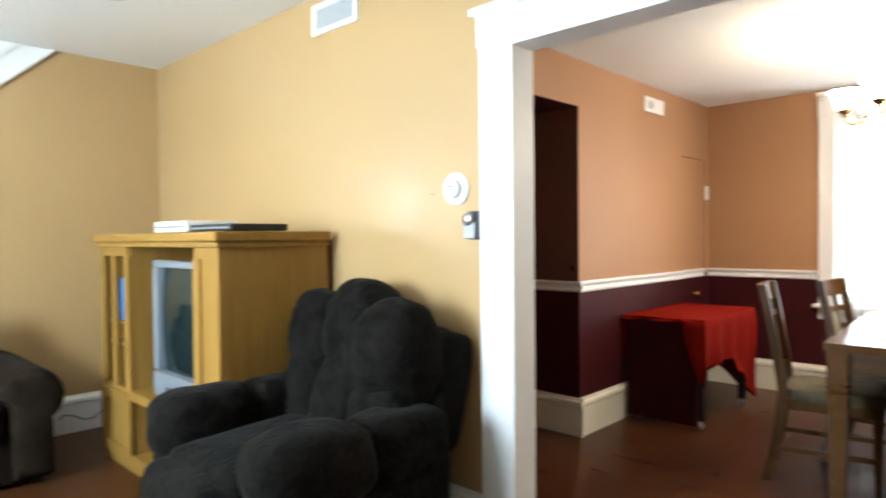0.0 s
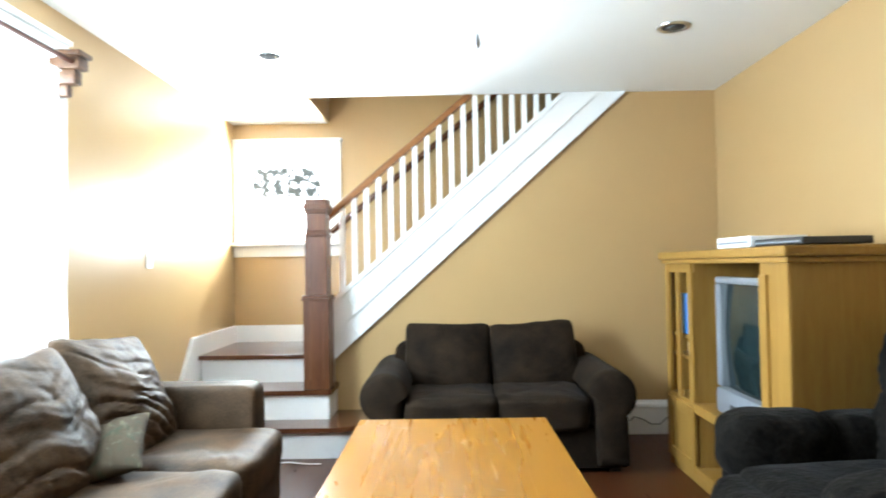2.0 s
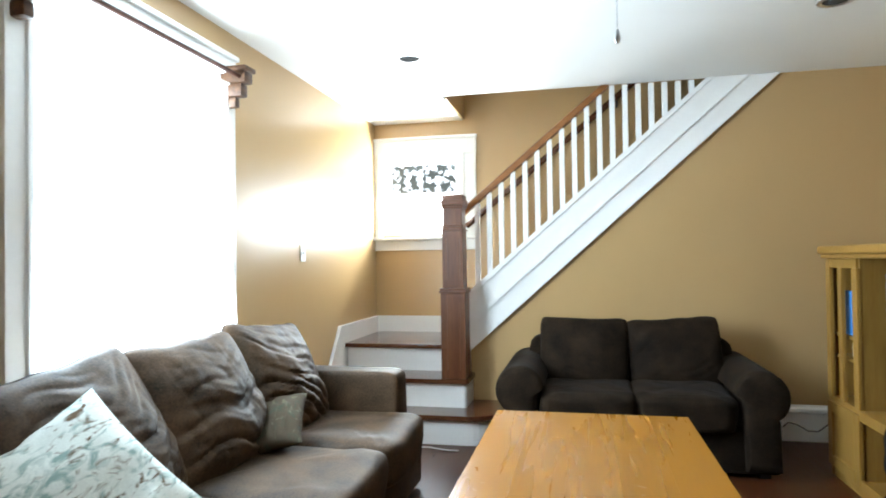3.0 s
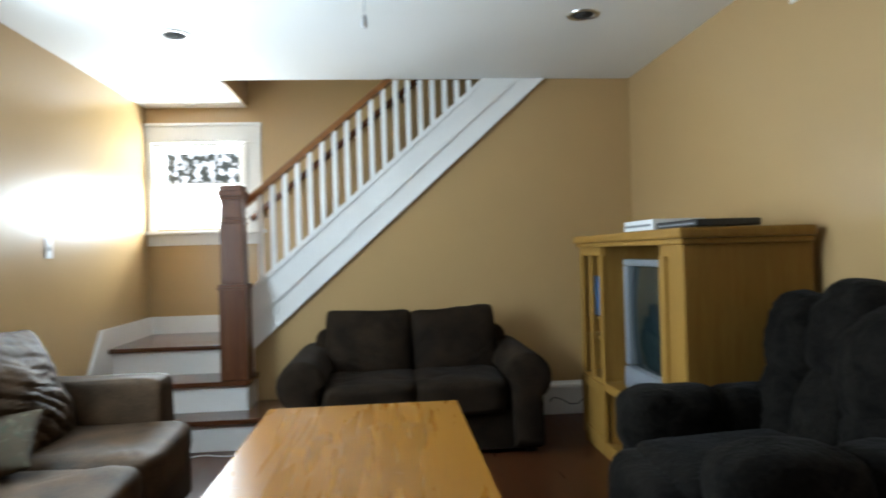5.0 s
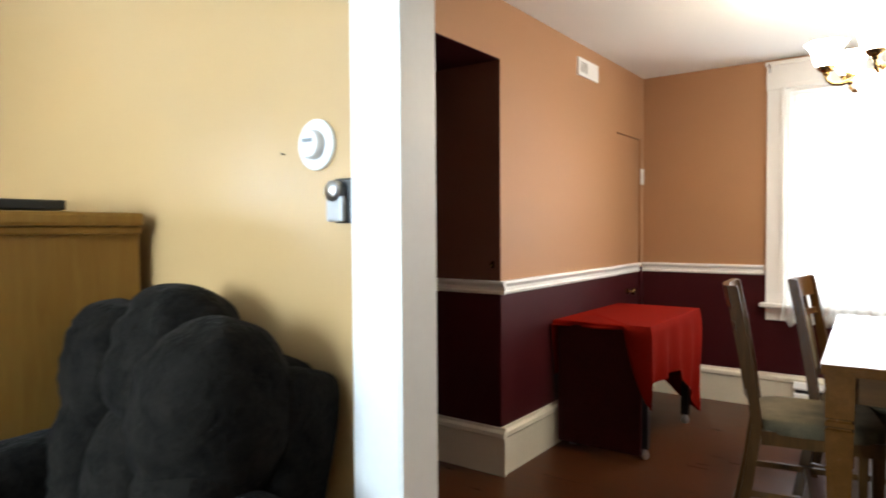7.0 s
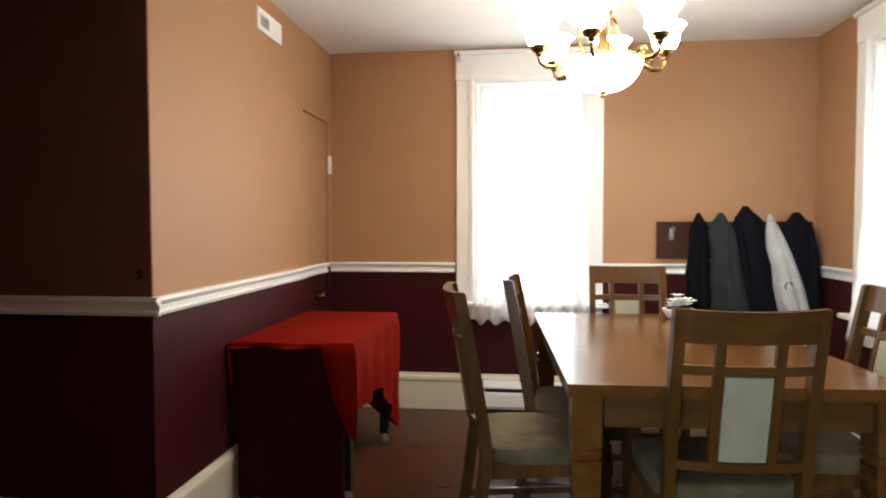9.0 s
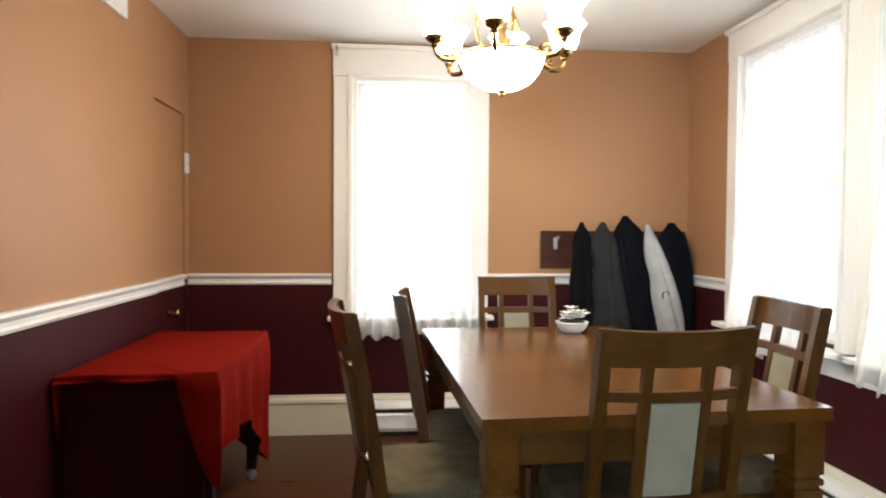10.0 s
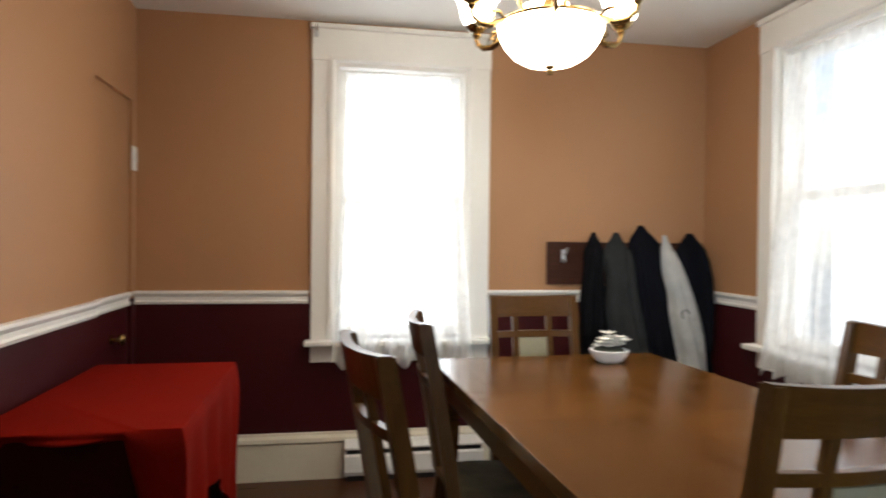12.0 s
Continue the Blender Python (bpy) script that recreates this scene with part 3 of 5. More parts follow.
# ---------------------------------------------------------------- windows
def window(name, place, w, z0, z1, case, head, label, left=True, right=True, mid=0.5, right_case=None):
    """Local: x along the wall, y outwards, the wall's inner face at y = 0."""
    win = thing(name, place, label, "window", kind="structure")
    h = w / 2
    rc = right_case or case
    if left:
        part("casing", boxed(-h - case, -0.024, z0 - 0.02, -h, 0, z1, bevel=0.004), TRIM, win)
    if right:
        part("casing", boxed(h, -0.024, z0 - 0.02, h + rc, 0, z1, bevel=0.004), TRIM, win)
    x0, x1 = (-h - case if left else -h), (h + rc if right else h)
    for a, b in ((-h - 0.032, -h - 0.004), (h + 0.004, h + 0.032)):
        part("bead", boxed(a, -0.036, z0 - 0.018, b, -0.022, z1 + 0.03, bevel=0.004), TRIM, win)
    part("bead", boxed(-h - 0.032, -0.038, z1 + 0.004, h + 0.032, -0.025, z1 + 0.03, bevel=0.004), TRIM, win)
    part("head_cap", boxed(x0 - 0.012, -0.045, z1 + head - 0.03, x1 + 0.012, 0, z1 + head - 0.004, bevel=0.006), TRIM, win)
    part("head_casing", boxed(x0 - 0.004, -0.027, z1, x1 + 0.004, 0, z1 + head, bevel=0.004), TRIM, win)
    part("window_sill", boxed(x0 - 0.03, -0.085, z0 - 0.045, x1 + 0.03, 0.0, z0 - 0.018, bevel=0.008), TRIM, win)
    part("apron", boxed(x0, -0.02, z0 - 0.135, x1, 0, z0 - 0.046, bevel=0.004), TRIM, win)
    bm = bmesh.new()
    for a, b in ((-h - 0.001, -h + 0.022), (h - 0.022, h + 0.001)):
        box(bm, a, -0.004, z0 - 0.016, b, 0.158, z1)
    box(bm, -h + 0.022, -0.004, z1 - 0.02, h - 0.022, 0.158, z1)
    box(bm, -h + 0.022, 0.001, z0 - 0.016, h - 0.022, 0.158, z0 + 0.004)
    part("window_frame", bm, TRIM, win)
    zm = z0 + (z1 - z0) * mid
    for a, b, y in ((zm - 0.02, z1 - 0.02, 0.085), (z0 + 0.004, zm + 0.02, 0.045)):
        bm = bmesh.new()
        box(bm, -h + 0.022, y, a, -h + 0.065, y + 0.036, b)
        box(bm, h - 0.065, y, a, h - 0.022, y + 0.036, b)
        box(bm, -h + 0.065, y, a, h - 0.065, y + 0.036, a + 0.04)
        box(bm, -h + 0.065, y, b - 0.045, h - 0.065, y + 0.036, b)
        sash = part("sash", bm, TRIM, win)
        pane = part("pane", boxed(-h + 0.064, y + 0.016, a + 0.039, h - 0.064, y + 0.020, b - 0.044), GLASS, sash)
        pane.visible_shadow = False
    return win


window("window_1", pose(-2.235, SOUTH, 0, 0, 0, 180), 1.17, 0.66, 2.22, 0.11, 0.12, "large white-framed living room window")
window("window_2", pose(WEST, -0.705, 0, 0, 0, 90), 0.74, 1.46, 2.17, 0.075, 0.17, "white-framed stair landing window", right_case=0.135, left=True)
window("window_3", pose(-0.693, D_NORTH, 0), 0.70, 0.735, 2.14, 0.115, 0.19, "tall white-cased sash window in the dining room")
window("window_4", pose(D_EAST, 5.2875, 0, 0, 0, -90), 0.755, 0.755, 2.16, 0.118, 0.17, "tall white-cased sash window beside its twin", right_case=0.1025)
window("window_5", pose(D_EAST, 4.3275, 0, 0, 0, -90), 0.755, 0.755, 2.16, 0.1025, 0.17, "tall white-cased sash window beside its twin", right_case=0.118)


def curtain(place, w, z0, z1, label, folds=9, depth=0.022, gather=0.1, seed=0.0, cols=90, rows=26, scallop=0.02, lean=0.0, stuff=None):
    """A gathered sheer: local x along the wall, the room at -y."""
    bm = bmesh.new()
    grid = []
    for r in range(rows + 1):
        v = r / rows
        row = []
        for c in range(cols + 1):
            u = c / cols
            flare = 1 + gather * v * v
            x = (u - 0.5) * w * flare
            d = depth * (0.45 + 0.7 * v) * math.sin(2 * math.pi * folds * u + 1.6 * noise.noise(Vector((u * 5, v * 1.5, seed))))
            d += 0.02 * noise.noise(Vector((u * 7, v * 3, seed + 4)))
            z = z1 + (z0 - z1) * v + scallop * v * math.sin(2 * math.pi * folds * 0.8 * u + seed) + scallop * v * noise.noise(Vector((u * 9, 0, seed)))
            row.append(bm.verts.new((x, d + lean * (1 - v), z)))
        grid.append(row)
    for a, b in zip(grid, grid[1:]):
        for c in range(cols):
            bm.faces.new((a[c], a[c + 1], b[c + 1], b[c]))
    hang = thing("curtain", place, label, "curtain", "sheer curtains")
    part("cloth", bm, stuff or SHEER, hang, smooth=True)
    bm = tube(bmesh.new(), [(-w / 2 - 0.02, lean, z1 + 0.004), (w / 2 + 0.02, lean, z1 + 0.004)], 0.006)
    part("rod", bm, TRIM, hang)
    return hang


curtain(pose(-0.69, D_NORTH - 0.118, 0), 0.60, 0.60, 2.10, "white sheer curtain with a ruffled hem over the sill", seed=1.0, gather=0.2, lean=0.14)
curtain(pose(D_EAST - 0.118, 5.29, 0, 0, 0, -90), 0.66, 0.64, 2.12, "white sheer curtain with a ruffled hem over the sill", seed=2.0, gather=0.1, lean=0.14)
curtain(pose(D_EAST - 0.118, 4.33, 0, 0, 0, -90), 0.66, 0.655, 2.12, "white lace curtain with a ruffled hem over the sill", seed=3.0, gather=0.1, lean=0.14)
curtain(pose(-2.235, SOUTH + 0.05, 0, 0, 0, 180), 1.15, 0.66, 2.16, "white sheer curtain across the living room window", folds=16, seed=4.0, stuff=VOILE)
curtain(pose(WEST + 0.01, -0.705, 0, 0, 0, 90), 0.66, 1.47, 1.83, "white half curtain on the stair window", folds=9, depth=0.012, gather=0.0, seed=5.0, rows=10, scallop=0.004, stuff=VOILE)


# ---------------------------------------------------------------- staircase
def staircase():
    st = thing("staircase", (STAIR, 0, 0), "dark wooden treads, white risers and balusters", "staircase")
    x = STAIR
    noses = [(-3.99, 0.20), (-4.20, 0.40), (-4.50, 0.60)]
    # first tread with a rounded end past the newel
    def rounded(x0, x1, y0, y1, r, n=8):
        pts = [(x0, y0), (x1, y0)]
        pts += [(x1 - r + r * math.cos(a * math.pi / 2 / n), y1 - r + r * math.sin(a * math.pi / 2 / n)) for a in range(n + 1)]
        return pts + [(x0, y1)]
    def shifted(pts):
        return [(p - x, q) for p, q in pts]
    lo = SOUTH + 0.035
    part("tread", prism(bmesh.new(), shifted(rounded(x + 0.002, -3.985, lo, 0.16, 0.22)), 0.168, 0.20, "z"), TREAD, st)
    part("riser", prism(bmesh.new(), shifted(rounded(x + 0.002, -4.012, lo, 0.135, 0.20)), 0, 0.168, "z"), TRIM, st)
    part("tread", prism(bmesh.new(), shifted(rounded(x - 0.2, -4.195, lo, -0.09, 0.03)), 0.368, 0.40, "z"), TREAD, st)
    part("riser", prism(bmesh.new(), shifted(rounded(x - 0.2, -4.222, lo, -0.105, 0.02)), 0.20, 0.368, "z"), TRIM, st)
    part("riser", boxed(-0.3, lo, 0.40, -0.022, -0.13, 0.568), TRIM, st)
    part("landing", boxed(WEST - x + 0.004, SOUTH + 0.004, 0.568, 0.005, -0.13, 0.60, bevel=0.004), TREAD, st)
    # flight that climbs behind the string
    for i in range(10):
        y0, z = -0.13 + 0.213 * i, 0.60 + 0.19 * (i + 1)
        part("riser", boxed(WEST - x + 0.004, y0, z - 0.19, -0.104, y0 + 0.02, z - 0.03), TRIM, st)
        part("tread", boxed(WEST - x + 0.004, y0 - 0.025, z - 0.03, -0.104, y0 + 0.215, z), TREAD, st)
    # string with its beads
    k, q = 0.891, 0.873

    def low(y):
        return 0.535 + k * (y + 0.15)

    def high(y):
        return 0.978 + q * (y + 0.15)
    t = CEIL - 0.003

    def band(a, b, x0, x1, name):
        """A strip of the string between two shares of its width."""
        pts = []
        ys = [(-0.15, a), (None, a), (None, b), (-0.15, b)]
        for y, f in ys:
            if y is None:
                lo0, hi0 = low(0), high(0)
                z0, sl = lo0 + f * (hi0 - lo0), k + f * (q - k)
                y = (t - z0) / sl
                pts.append((y, t))
            else:
                pts.append((y, low(y) + f * (high(y) - low(y))))
        part(name, prism(bmesh.new(), pts, x0, x1, "x"), TRIM, st)
    band(0.0, 1.0, 0.0, 0.020, "string")
    band(0.0, 0.07, 0.020, 0.038, "bead")
    band(0.42, 0.475, 0.020, 0.034, "bead")
    band(0.475, 0.90, 0.020, 0.027, "fascia")
    band(0.90, 1.0, -0.1, 0.040, "string_cap")
    # balusters
    y = -0.06
    while high(y) < t - 0.06:
        top = min(1.575 + 0.838 * (y + 0.156), t)
        part("baluster", boxed(-0.045, y - 0.018, high(y) - 0.02, -0.009, y + 0.018, top, bevel=0.003), TRIM, st)
        y += 0.0895
    # hand rail up to the ceiling's edge
    prof = [(-0.034, -0.03), (0.034, -0.03), (0.038, 0.0), (0.030, 0.026), (0.012, 0.036), (-0.012, 0.036), (-0.030, 0.026), (-0.038, 0.0)]
    bm = bmesh.new()
    ends = []
    for y in (-0.17, 0.90):
        z = 1.60 + 0.838 * (y + 0.156)
        ends.append([bm.verts.new((-0.027 + a, y, z + b)) for a, b in prof])
    for i in range(8):
        bm.faces.new((ends[0][i], ends[0][(i + 1) % 8], ends[1][(i + 1) % 8], ends[1][i]))
    bm.faces.new(ends[0])
    bm.faces.new(ends[1][::-1])
    part("handrail", bm, HANDRAIL, st, "red-brown wooden handrail", smooth=True)
    # newel post
    nx, ny = -4.315 - x, -0.195

    def block(w, a, b, bevel=0.004):
        return boxed(nx - w / 2, ny - w / 2, a, nx + w / 2, ny + w / 2, b, bevel=bevel)
    post = part("newel_post", block(0.176, 0.40, 1.00), NEWEL, st, "square panelled dark wooden newel post")
    for piece, w, a, b in (("collar", 0.196, 1.00, 1.015), ("collar", 0.185, 1.015, 1.035), ("shaft", 0.150, 1.035, 1.44), ("collar", 0.166, 1.44, 1.452), ("collar", 0.146, 1.452, 1.47), ("collar", 0.158, 1.47, 1.482),
                           ("neck", 0.140, 1.482, 1.60), ("cap_moulding", 0.154, 1.60, 1.612), ("cap_moulding", 0.160, 1.612, 1.625), ("cap", 0.172, 1.625, 1.66), ("cap", 0.150, 1.66, 1.695)):
        part(piece, block(w, a, b), NEWEL, post)
    for side in (1, -1):
        bm = bmesh.new()
        w = 0.052
        for a, b in ((0.46, 0.94), (1.09, 1.39)):
            for yy in (-w, w - 0.012):
                box(bm, nx + side * (0.0885 if a < 1 else 0.0755) - 0.003, ny + yy, a, nx + side * (0.0885 if a < 1 else 0.0755) + 0.003, ny + yy + 0.012, b)
        part("panel_bead", bm, NEWEL, post)
    # white skirting on the outer walls
    bm = prism(bmesh.new(), [(-3.93 - x, 0.0), (-3.93 - x, 0.08), (-4.42 - x, 0.74), (WEST - x, 0.74), (WEST - x, 0.60), (-4.42 - x, 0.40), (-4.10 - x, 0.0)], SOUTH, SOUTH + 0.024, "y")
    box(bm, WEST - x, SOUTH + 0.024, 0.60, WEST - x + 0.024, -0.13, 0.74)
    part("skirting", bm, TRIM, st)
    return st


staircase()


# ---------------------------------------------------------------- seating
def sofa(place, name, width, depth, seats, cloth, label, seat_z=0.46, back_z=0.84, arm_z=0.60, arm_w=0.26, rolled=True, arm_front=0.0, seed=0.0, lean=10, roll=2, crease=0.01):
    """Local: faces +y, its back at y = 0, centred on x."""
    s = thing(name, place, label, "sofa")
    h, inner = width / 2, width / 2 - arm_w
    part("base", boxed(-h + 0.05, 0.03, 0.03, h - 0.05, depth - 0.05, seat_z - 0.17, bevel=0.02), cloth, s, smooth=True)
    part("back_frame", puffed(0, 0.11, back_z * 0.45, width - (0.30 if rolled else 0.16), 0.22, back_z * 0.86, 0.2, 0.006, seed + 9), cloth, s, smooth=True)
    al = depth - arm_front
    for side in (-1, 1):
        if rolled:
            # scrolled arm: an outline drawn out to the front, its face slightly domed
            r = 0.145
            cx, cz = h - r, arm_z - r
            line = [(h - 0.23, 0.05), (h - 0.245, cz)]
            line += [(cx + r * math.cos(a), cz + r * math.sin(a)) for a in (math.radians(172 - 226 * i / 16) for i in range(17))]
            line += [(h - 0.055, cz - 0.13), (h - 0.05, 0.05)]
            mid = (h - 0.14, cz - 0.08)
            bm = bmesh.new()
            rings = []
            for y, k in ((0.02, 0.95), (0.04, 1.0), (al * 0.5, 1.0), (al - 0.05, 1.0), (al - 0.02, 0.99), (al, 0.94), (al + 0.012, 0.8), (al + 0.016, 0.4)):
                rings.append([bm.verts.new((side * (mid[0] + (px - mid[0]) * k), y + 0.004 * noise.noise(Vector((px * 9, pz * 9, y))), mid[1] + (pz - mid[1]) * k)) for px, pz in line])
            k = len(line)
            for a, b in zip(rings, rings[1:]):
                for i in range(k):
                    bm.faces.new((a[i], a[(i + 1) % k], b[(i + 1) % k], b[i]))
            bm.faces.new(rings[0][::-1])
            bm.faces.new(rings[-1])
        else:
            bm = puffed(side * (h - arm_w / 2), al / 2, arm_z * 0.5, arm_w, al, arm_z * 0.98, 0.14, 0.006, seed + side, n=44)
        part("arm", bm, cloth, s, smooth=True)
    cw = 2 * inner / seats
    for i in range(seats):
        cx = -inner + cw * (i + 0.5)
        part("seat_cushion", puffed(cx, 0.24 + (depth - 0.22) / 2, seat_z - 0.085, cw * 1.03, depth - 0.20, 0.215, 0.30, 0.013, seed + i * 3.1, n=96, crease=0.010, ease=1.0), cloth, s, smooth=True)
        rz = 4 * math.sin(i * 1.7 + seed)
        if rolled:
            m = pose(cx * 1.05, 0.27, seat_z + (back_z - seat_z) * 0.47, lean, roll * math.sin(i * 2.2 + seed), rz * 0.3)
            size = (cw * 1.06, (back_z - seat_z) * 1.22, 0.27)
            cushion = part("back_cushion", pillow(m, *size, 0.27, 0.02, crease, seed + i * 2.3, 0.25, worn=0.07), cloth, s, smooth=True)
            part("piping", seam(m, size[0], size[1], 0.02, seed + i * 2.3, 0.25, worn=0.07), cloth, cushion, smooth=True)
            continue
        m = pose(cx, 0.27, seat_z + (back_z - seat_z) * 0.50, lean + 2 * math.sin(seed + i), roll * math.sin(i * 2.2 + seed), rz)
        size = (cw * 1.10, (back_z - seat_z) * 1.30, 0.31)
        cushion = part("back_cushion", pillow(m, *size, 0.38, 0.025, crease, seed + i * 2.3, 0.45, n=90, worn=0.07), cloth, s, smooth=True)
        part("piping", seam(m, size[0], size[1], 0.025, seed + i * 2.3, 0.45, worn=0.07), DARK_CLOTH, cushion, "dark sewn welt", smooth=True)
    for a in (-1, 1):
        for b in (0.1, depth - 0.12):
            part("foot", boxed(a * (h - 0.12) - 0.03, b - 0.03, 0, a * (h - 0.12) + 0.03, b + 0.03, 0.035), BLACK, s)
    return s


sofa(pose(STAIR + 0.05, 0.985, 0, 0, 0, -90), "loveseat", 1.61, 0.86, 2, DARK_CLOTH, "dark brown microfibre two-seat sofa below the stairs", seat_z=0.435, back_z=0.815, arm_z=0.605, seed=1.3, lean=14, roll=3.5, crease=0.007)
sofa(pose(-2.16, SOUTH + 0.05, 0), "sofa", 2.28, 0.95, 3, BROWN_CLOTH, "brown microfibre sofa under the living room window", seat_z=0.42, back_z=0.88, arm_z=0.645, arm_w=0.2, rolled=False, arm_front=0.14, seed=4.2, lean=22, roll=6, crease=0.021)


def throw_pillow(place, w, d, cloth, label, seed):
    p = thing("throw_pillow", place, label, "pillow")
    part("cover", pillow(pose(0, 0, 0, 90), w, d, 0.15, 0.5, 0.09, 0.006, seed, 0.0, n=40), cloth, p, smooth=True)
    return p


def leafy(name, ground, leaf, stem, scale):
    """Printed cloth: leaves in two tints on a plain ground."""
    m = material(name, ground, 0.85, vary=0.15, scale=10, grain=160, bump=0.2, spec=0.1)
    n, l = m.node_tree.nodes, m.node_tree.links
    b = n["Principled BSDF"]
    out = b.inputs["Base Color"].links[0].from_socket
    co = n.new("ShaderNodeTexCoord")
    for i, (tint, lo, hi) in enumerate(((leaf, 0.50, 0.66), (stem, 0.56, 0.68))):
        mp = n.new("ShaderNodeMapping")
        mp.inputs["Location"].default_value = (3.1 * i, 1.7 * i, 0)
        mp.inputs["Rotation"].default_value = (0, 0.6, 0.5 + i)
        mp.inputs["Scale"].default_value = (1, 2.2, 1)
        l.new(co.outputs["Object"], mp.inputs[0])
        no = n.new("ShaderNodeTexNoise")
        no.inputs["Scale"].default_value, no.inputs["Detail"].default_value, no.inputs["Distortion"].default_value = scale, 5, 1.4
        l.new(mp.outputs[0], no.inputs["Vector"])
        mr = n.new("ShaderNodeMapRange")
        mr.inputs["From Min"].default_value, mr.inputs["From Max"].default_value = lo, hi
        l.new(no.outputs[0], mr.inputs[0])
        mix = n.new("ShaderNodeMixRGB")
        mix.inputs[2].default_value = (*tint, 1)
        l.new(mr.outputs[0], mix.inputs[0])
        l.new(out, mix.inputs[1])
        out = mix.outputs[0]
    l.new(out, b.inputs["Base Color"])
    return m


PALE_PATTERN = leafy("pale_leaf_pattern_cloth", (0.62, 0.66, 0.62), (0.24, 0.34, 0.32), (0.13, 0.085, 0.05), 11.0)
LEAF_PATTERN = leafy("brown_leaf_pattern_cloth", (0.044, 0.031, 0.019), (0.030, 0.034, 0.021), (0.075, 0.066, 0.042), 13.0)
throw_pillow(pose(-2.44, -0.655, 0.525, 10, 14, 22), 0.46, 0.30, LEAF_PATTERN, "brown leaf-patterned pillow leaning on the sofa", 2.0)
throw_pillow(pose(-1.31, -0.635, 0.60, -47, 18, -8), 0.54, 0.50, PALE_PATTERN, "pale leaf-patterned pillow on the sofa", 7.0)


def recliner(place):
    """Local: faces +y."""
    r = thing("recliner", place, "charcoal plush recliner with a tufted back", "armchair")
    part("base", boxed(-0.36, -0.36, 0.03, 0.36, 0.34, 0.30, bevel=0.03), CHARCOAL, r, smooth=True)
    lean = pose(0, 0, 0, 14, 0, 0)
    part("back_shell", puffed(0, -0.39, 0.56, 0.76, 0.18, 0.70, 0.3, 0.008, 3.0, n=36, turn=lean), CHARCOAL, r, smooth=True)
    for cx, cy, top, wide, deep in ((-0.235, -0.30, 0.985, 0.39, 0.37), (0.01, -0.345, 1.06, 0.40, 0.34), (0.24, -0.315, 1.015, 0.34, 0.33)):
        part("head_cushion", puffed(cx, cy, top - 0.20, wide, deep, 0.43, 0.88, 0.024, 5.0 + 7 * cx, n=72, turn=lean, crease=0.022), CHARCOAL, r, smooth=True)
    for cx in (-0.25, 0.0, 0.25):
        part("back_cushion", puffed(cx, -0.235, 0.60, 0.29, 0.25, 0.40, 0.7, 0.016, 8.0 + cx, n=56, turn=lean, crease=0.016), CHARCOAL, r, smooth=True)
    for sx in (-1, 1):
        part("back_wing", puffed(sx * 0.375, -0.42, 0.66, 0.12, 0.18, 0.46, 0.45, 0.008, 31 + sx, n=32, turn=lean), CHARCOAL, r, smooth=True)
    part("seat_cushion", puffed(0, 0.08, 0.40, 0.56, 0.66, 0.24, 0.35, 0.016, 2.0, n=36), CHARCOAL, r, smooth=True)
    part("footrest", puffed(0, 0.40, 0.28, 0.60, 0.22, 0.40, 0.5, 0.014, 12.0, n=48), CHARCOAL, r, smooth=True)
    for sx in (-1, 1):
        bm = bmesh.new()
        puff(bm, sx * 0.385, 0.0, 0.29, 0.19, 0.74, 0.54, 0.2, 0.008, 20 + sx, n=30)
        part("arm", bm, CHARCOAL, r, smooth=True)
        part("arm_pad", puffed(sx * 0.385, 0.19, 0.525, 0.285, 0.42, 0.27, 0.62, 0.014, 22 + sx, n=56), CHARCOAL, r, smooth=True)
        part("arm_pad", puffed(sx * 0.385, -0.155, 0.530, 0.255, 0.40, 0.235, 0.55, 0.012, 26 + sx, n=48), CHARCOAL, r, smooth=True)
    return r


recliner(pose(-1.965, 2.12, 0, 0, 0, 178))


# ---------------------------------------------------------------- coffee table
def coffee_table():
    x0, x1, y0, y1, top = -2.745, -1.40, 0.31, 1.13, 0.548
    t = thing("coffee_table", ((x0 + x1) / 2, (y0 + y1) / 2, 0), "golden knotty pine coffee table with plank top", "coffee table")
    w, d = (x1 - x0) / 2, (y1 - y0) / 2
    n = 5
    for i in range(n):
        a, b = -d + 2 * d * i / n, -d + 2 * d * (i + 1) / n
        part("board", boxed(-w, a + 0.0001, top - 0.04, w, b - 0.0001, top, bevel=0.0004), PINE, t)
    for s in (-1, 1):
        part("apron", boxed(-w + 0.09, s * (d - 0.05) - 0.012, top - 0.14, w - 0.09, s * (d - 0.05) + 0.012, top - 0.04), PINE, t)
        part("apron", boxed(s * (w - 0.05) - 0.012, -d + 0.09, top - 0.14, s * (w - 0.05) + 0.012, d - 0.09, top - 0.04), PINE, t)
        for q in (-1, 1):
            bm = turned(bmesh.new(), [(0.03, 0), (0.038, 0.03), (0.03, 0.06), (0.045, 0.12), (0.05, 0.2), (0.04, 0.30), (0.05, 0.33), (0.05, 0.36)], 16, centre=(s * (w - 0.06), q * (d - 0.06)))
            box(bm, s * (w - 0.06) - 0.045, q * (d - 0.06) - 0.045, 0.36, s * (w - 0.06) + 0.045, q * (d - 0.06) + 0.045, top - 0.04, bevel=0.004)
            part("leg", bm, PINE, t, smooth=True)
    return t


coffee_table()


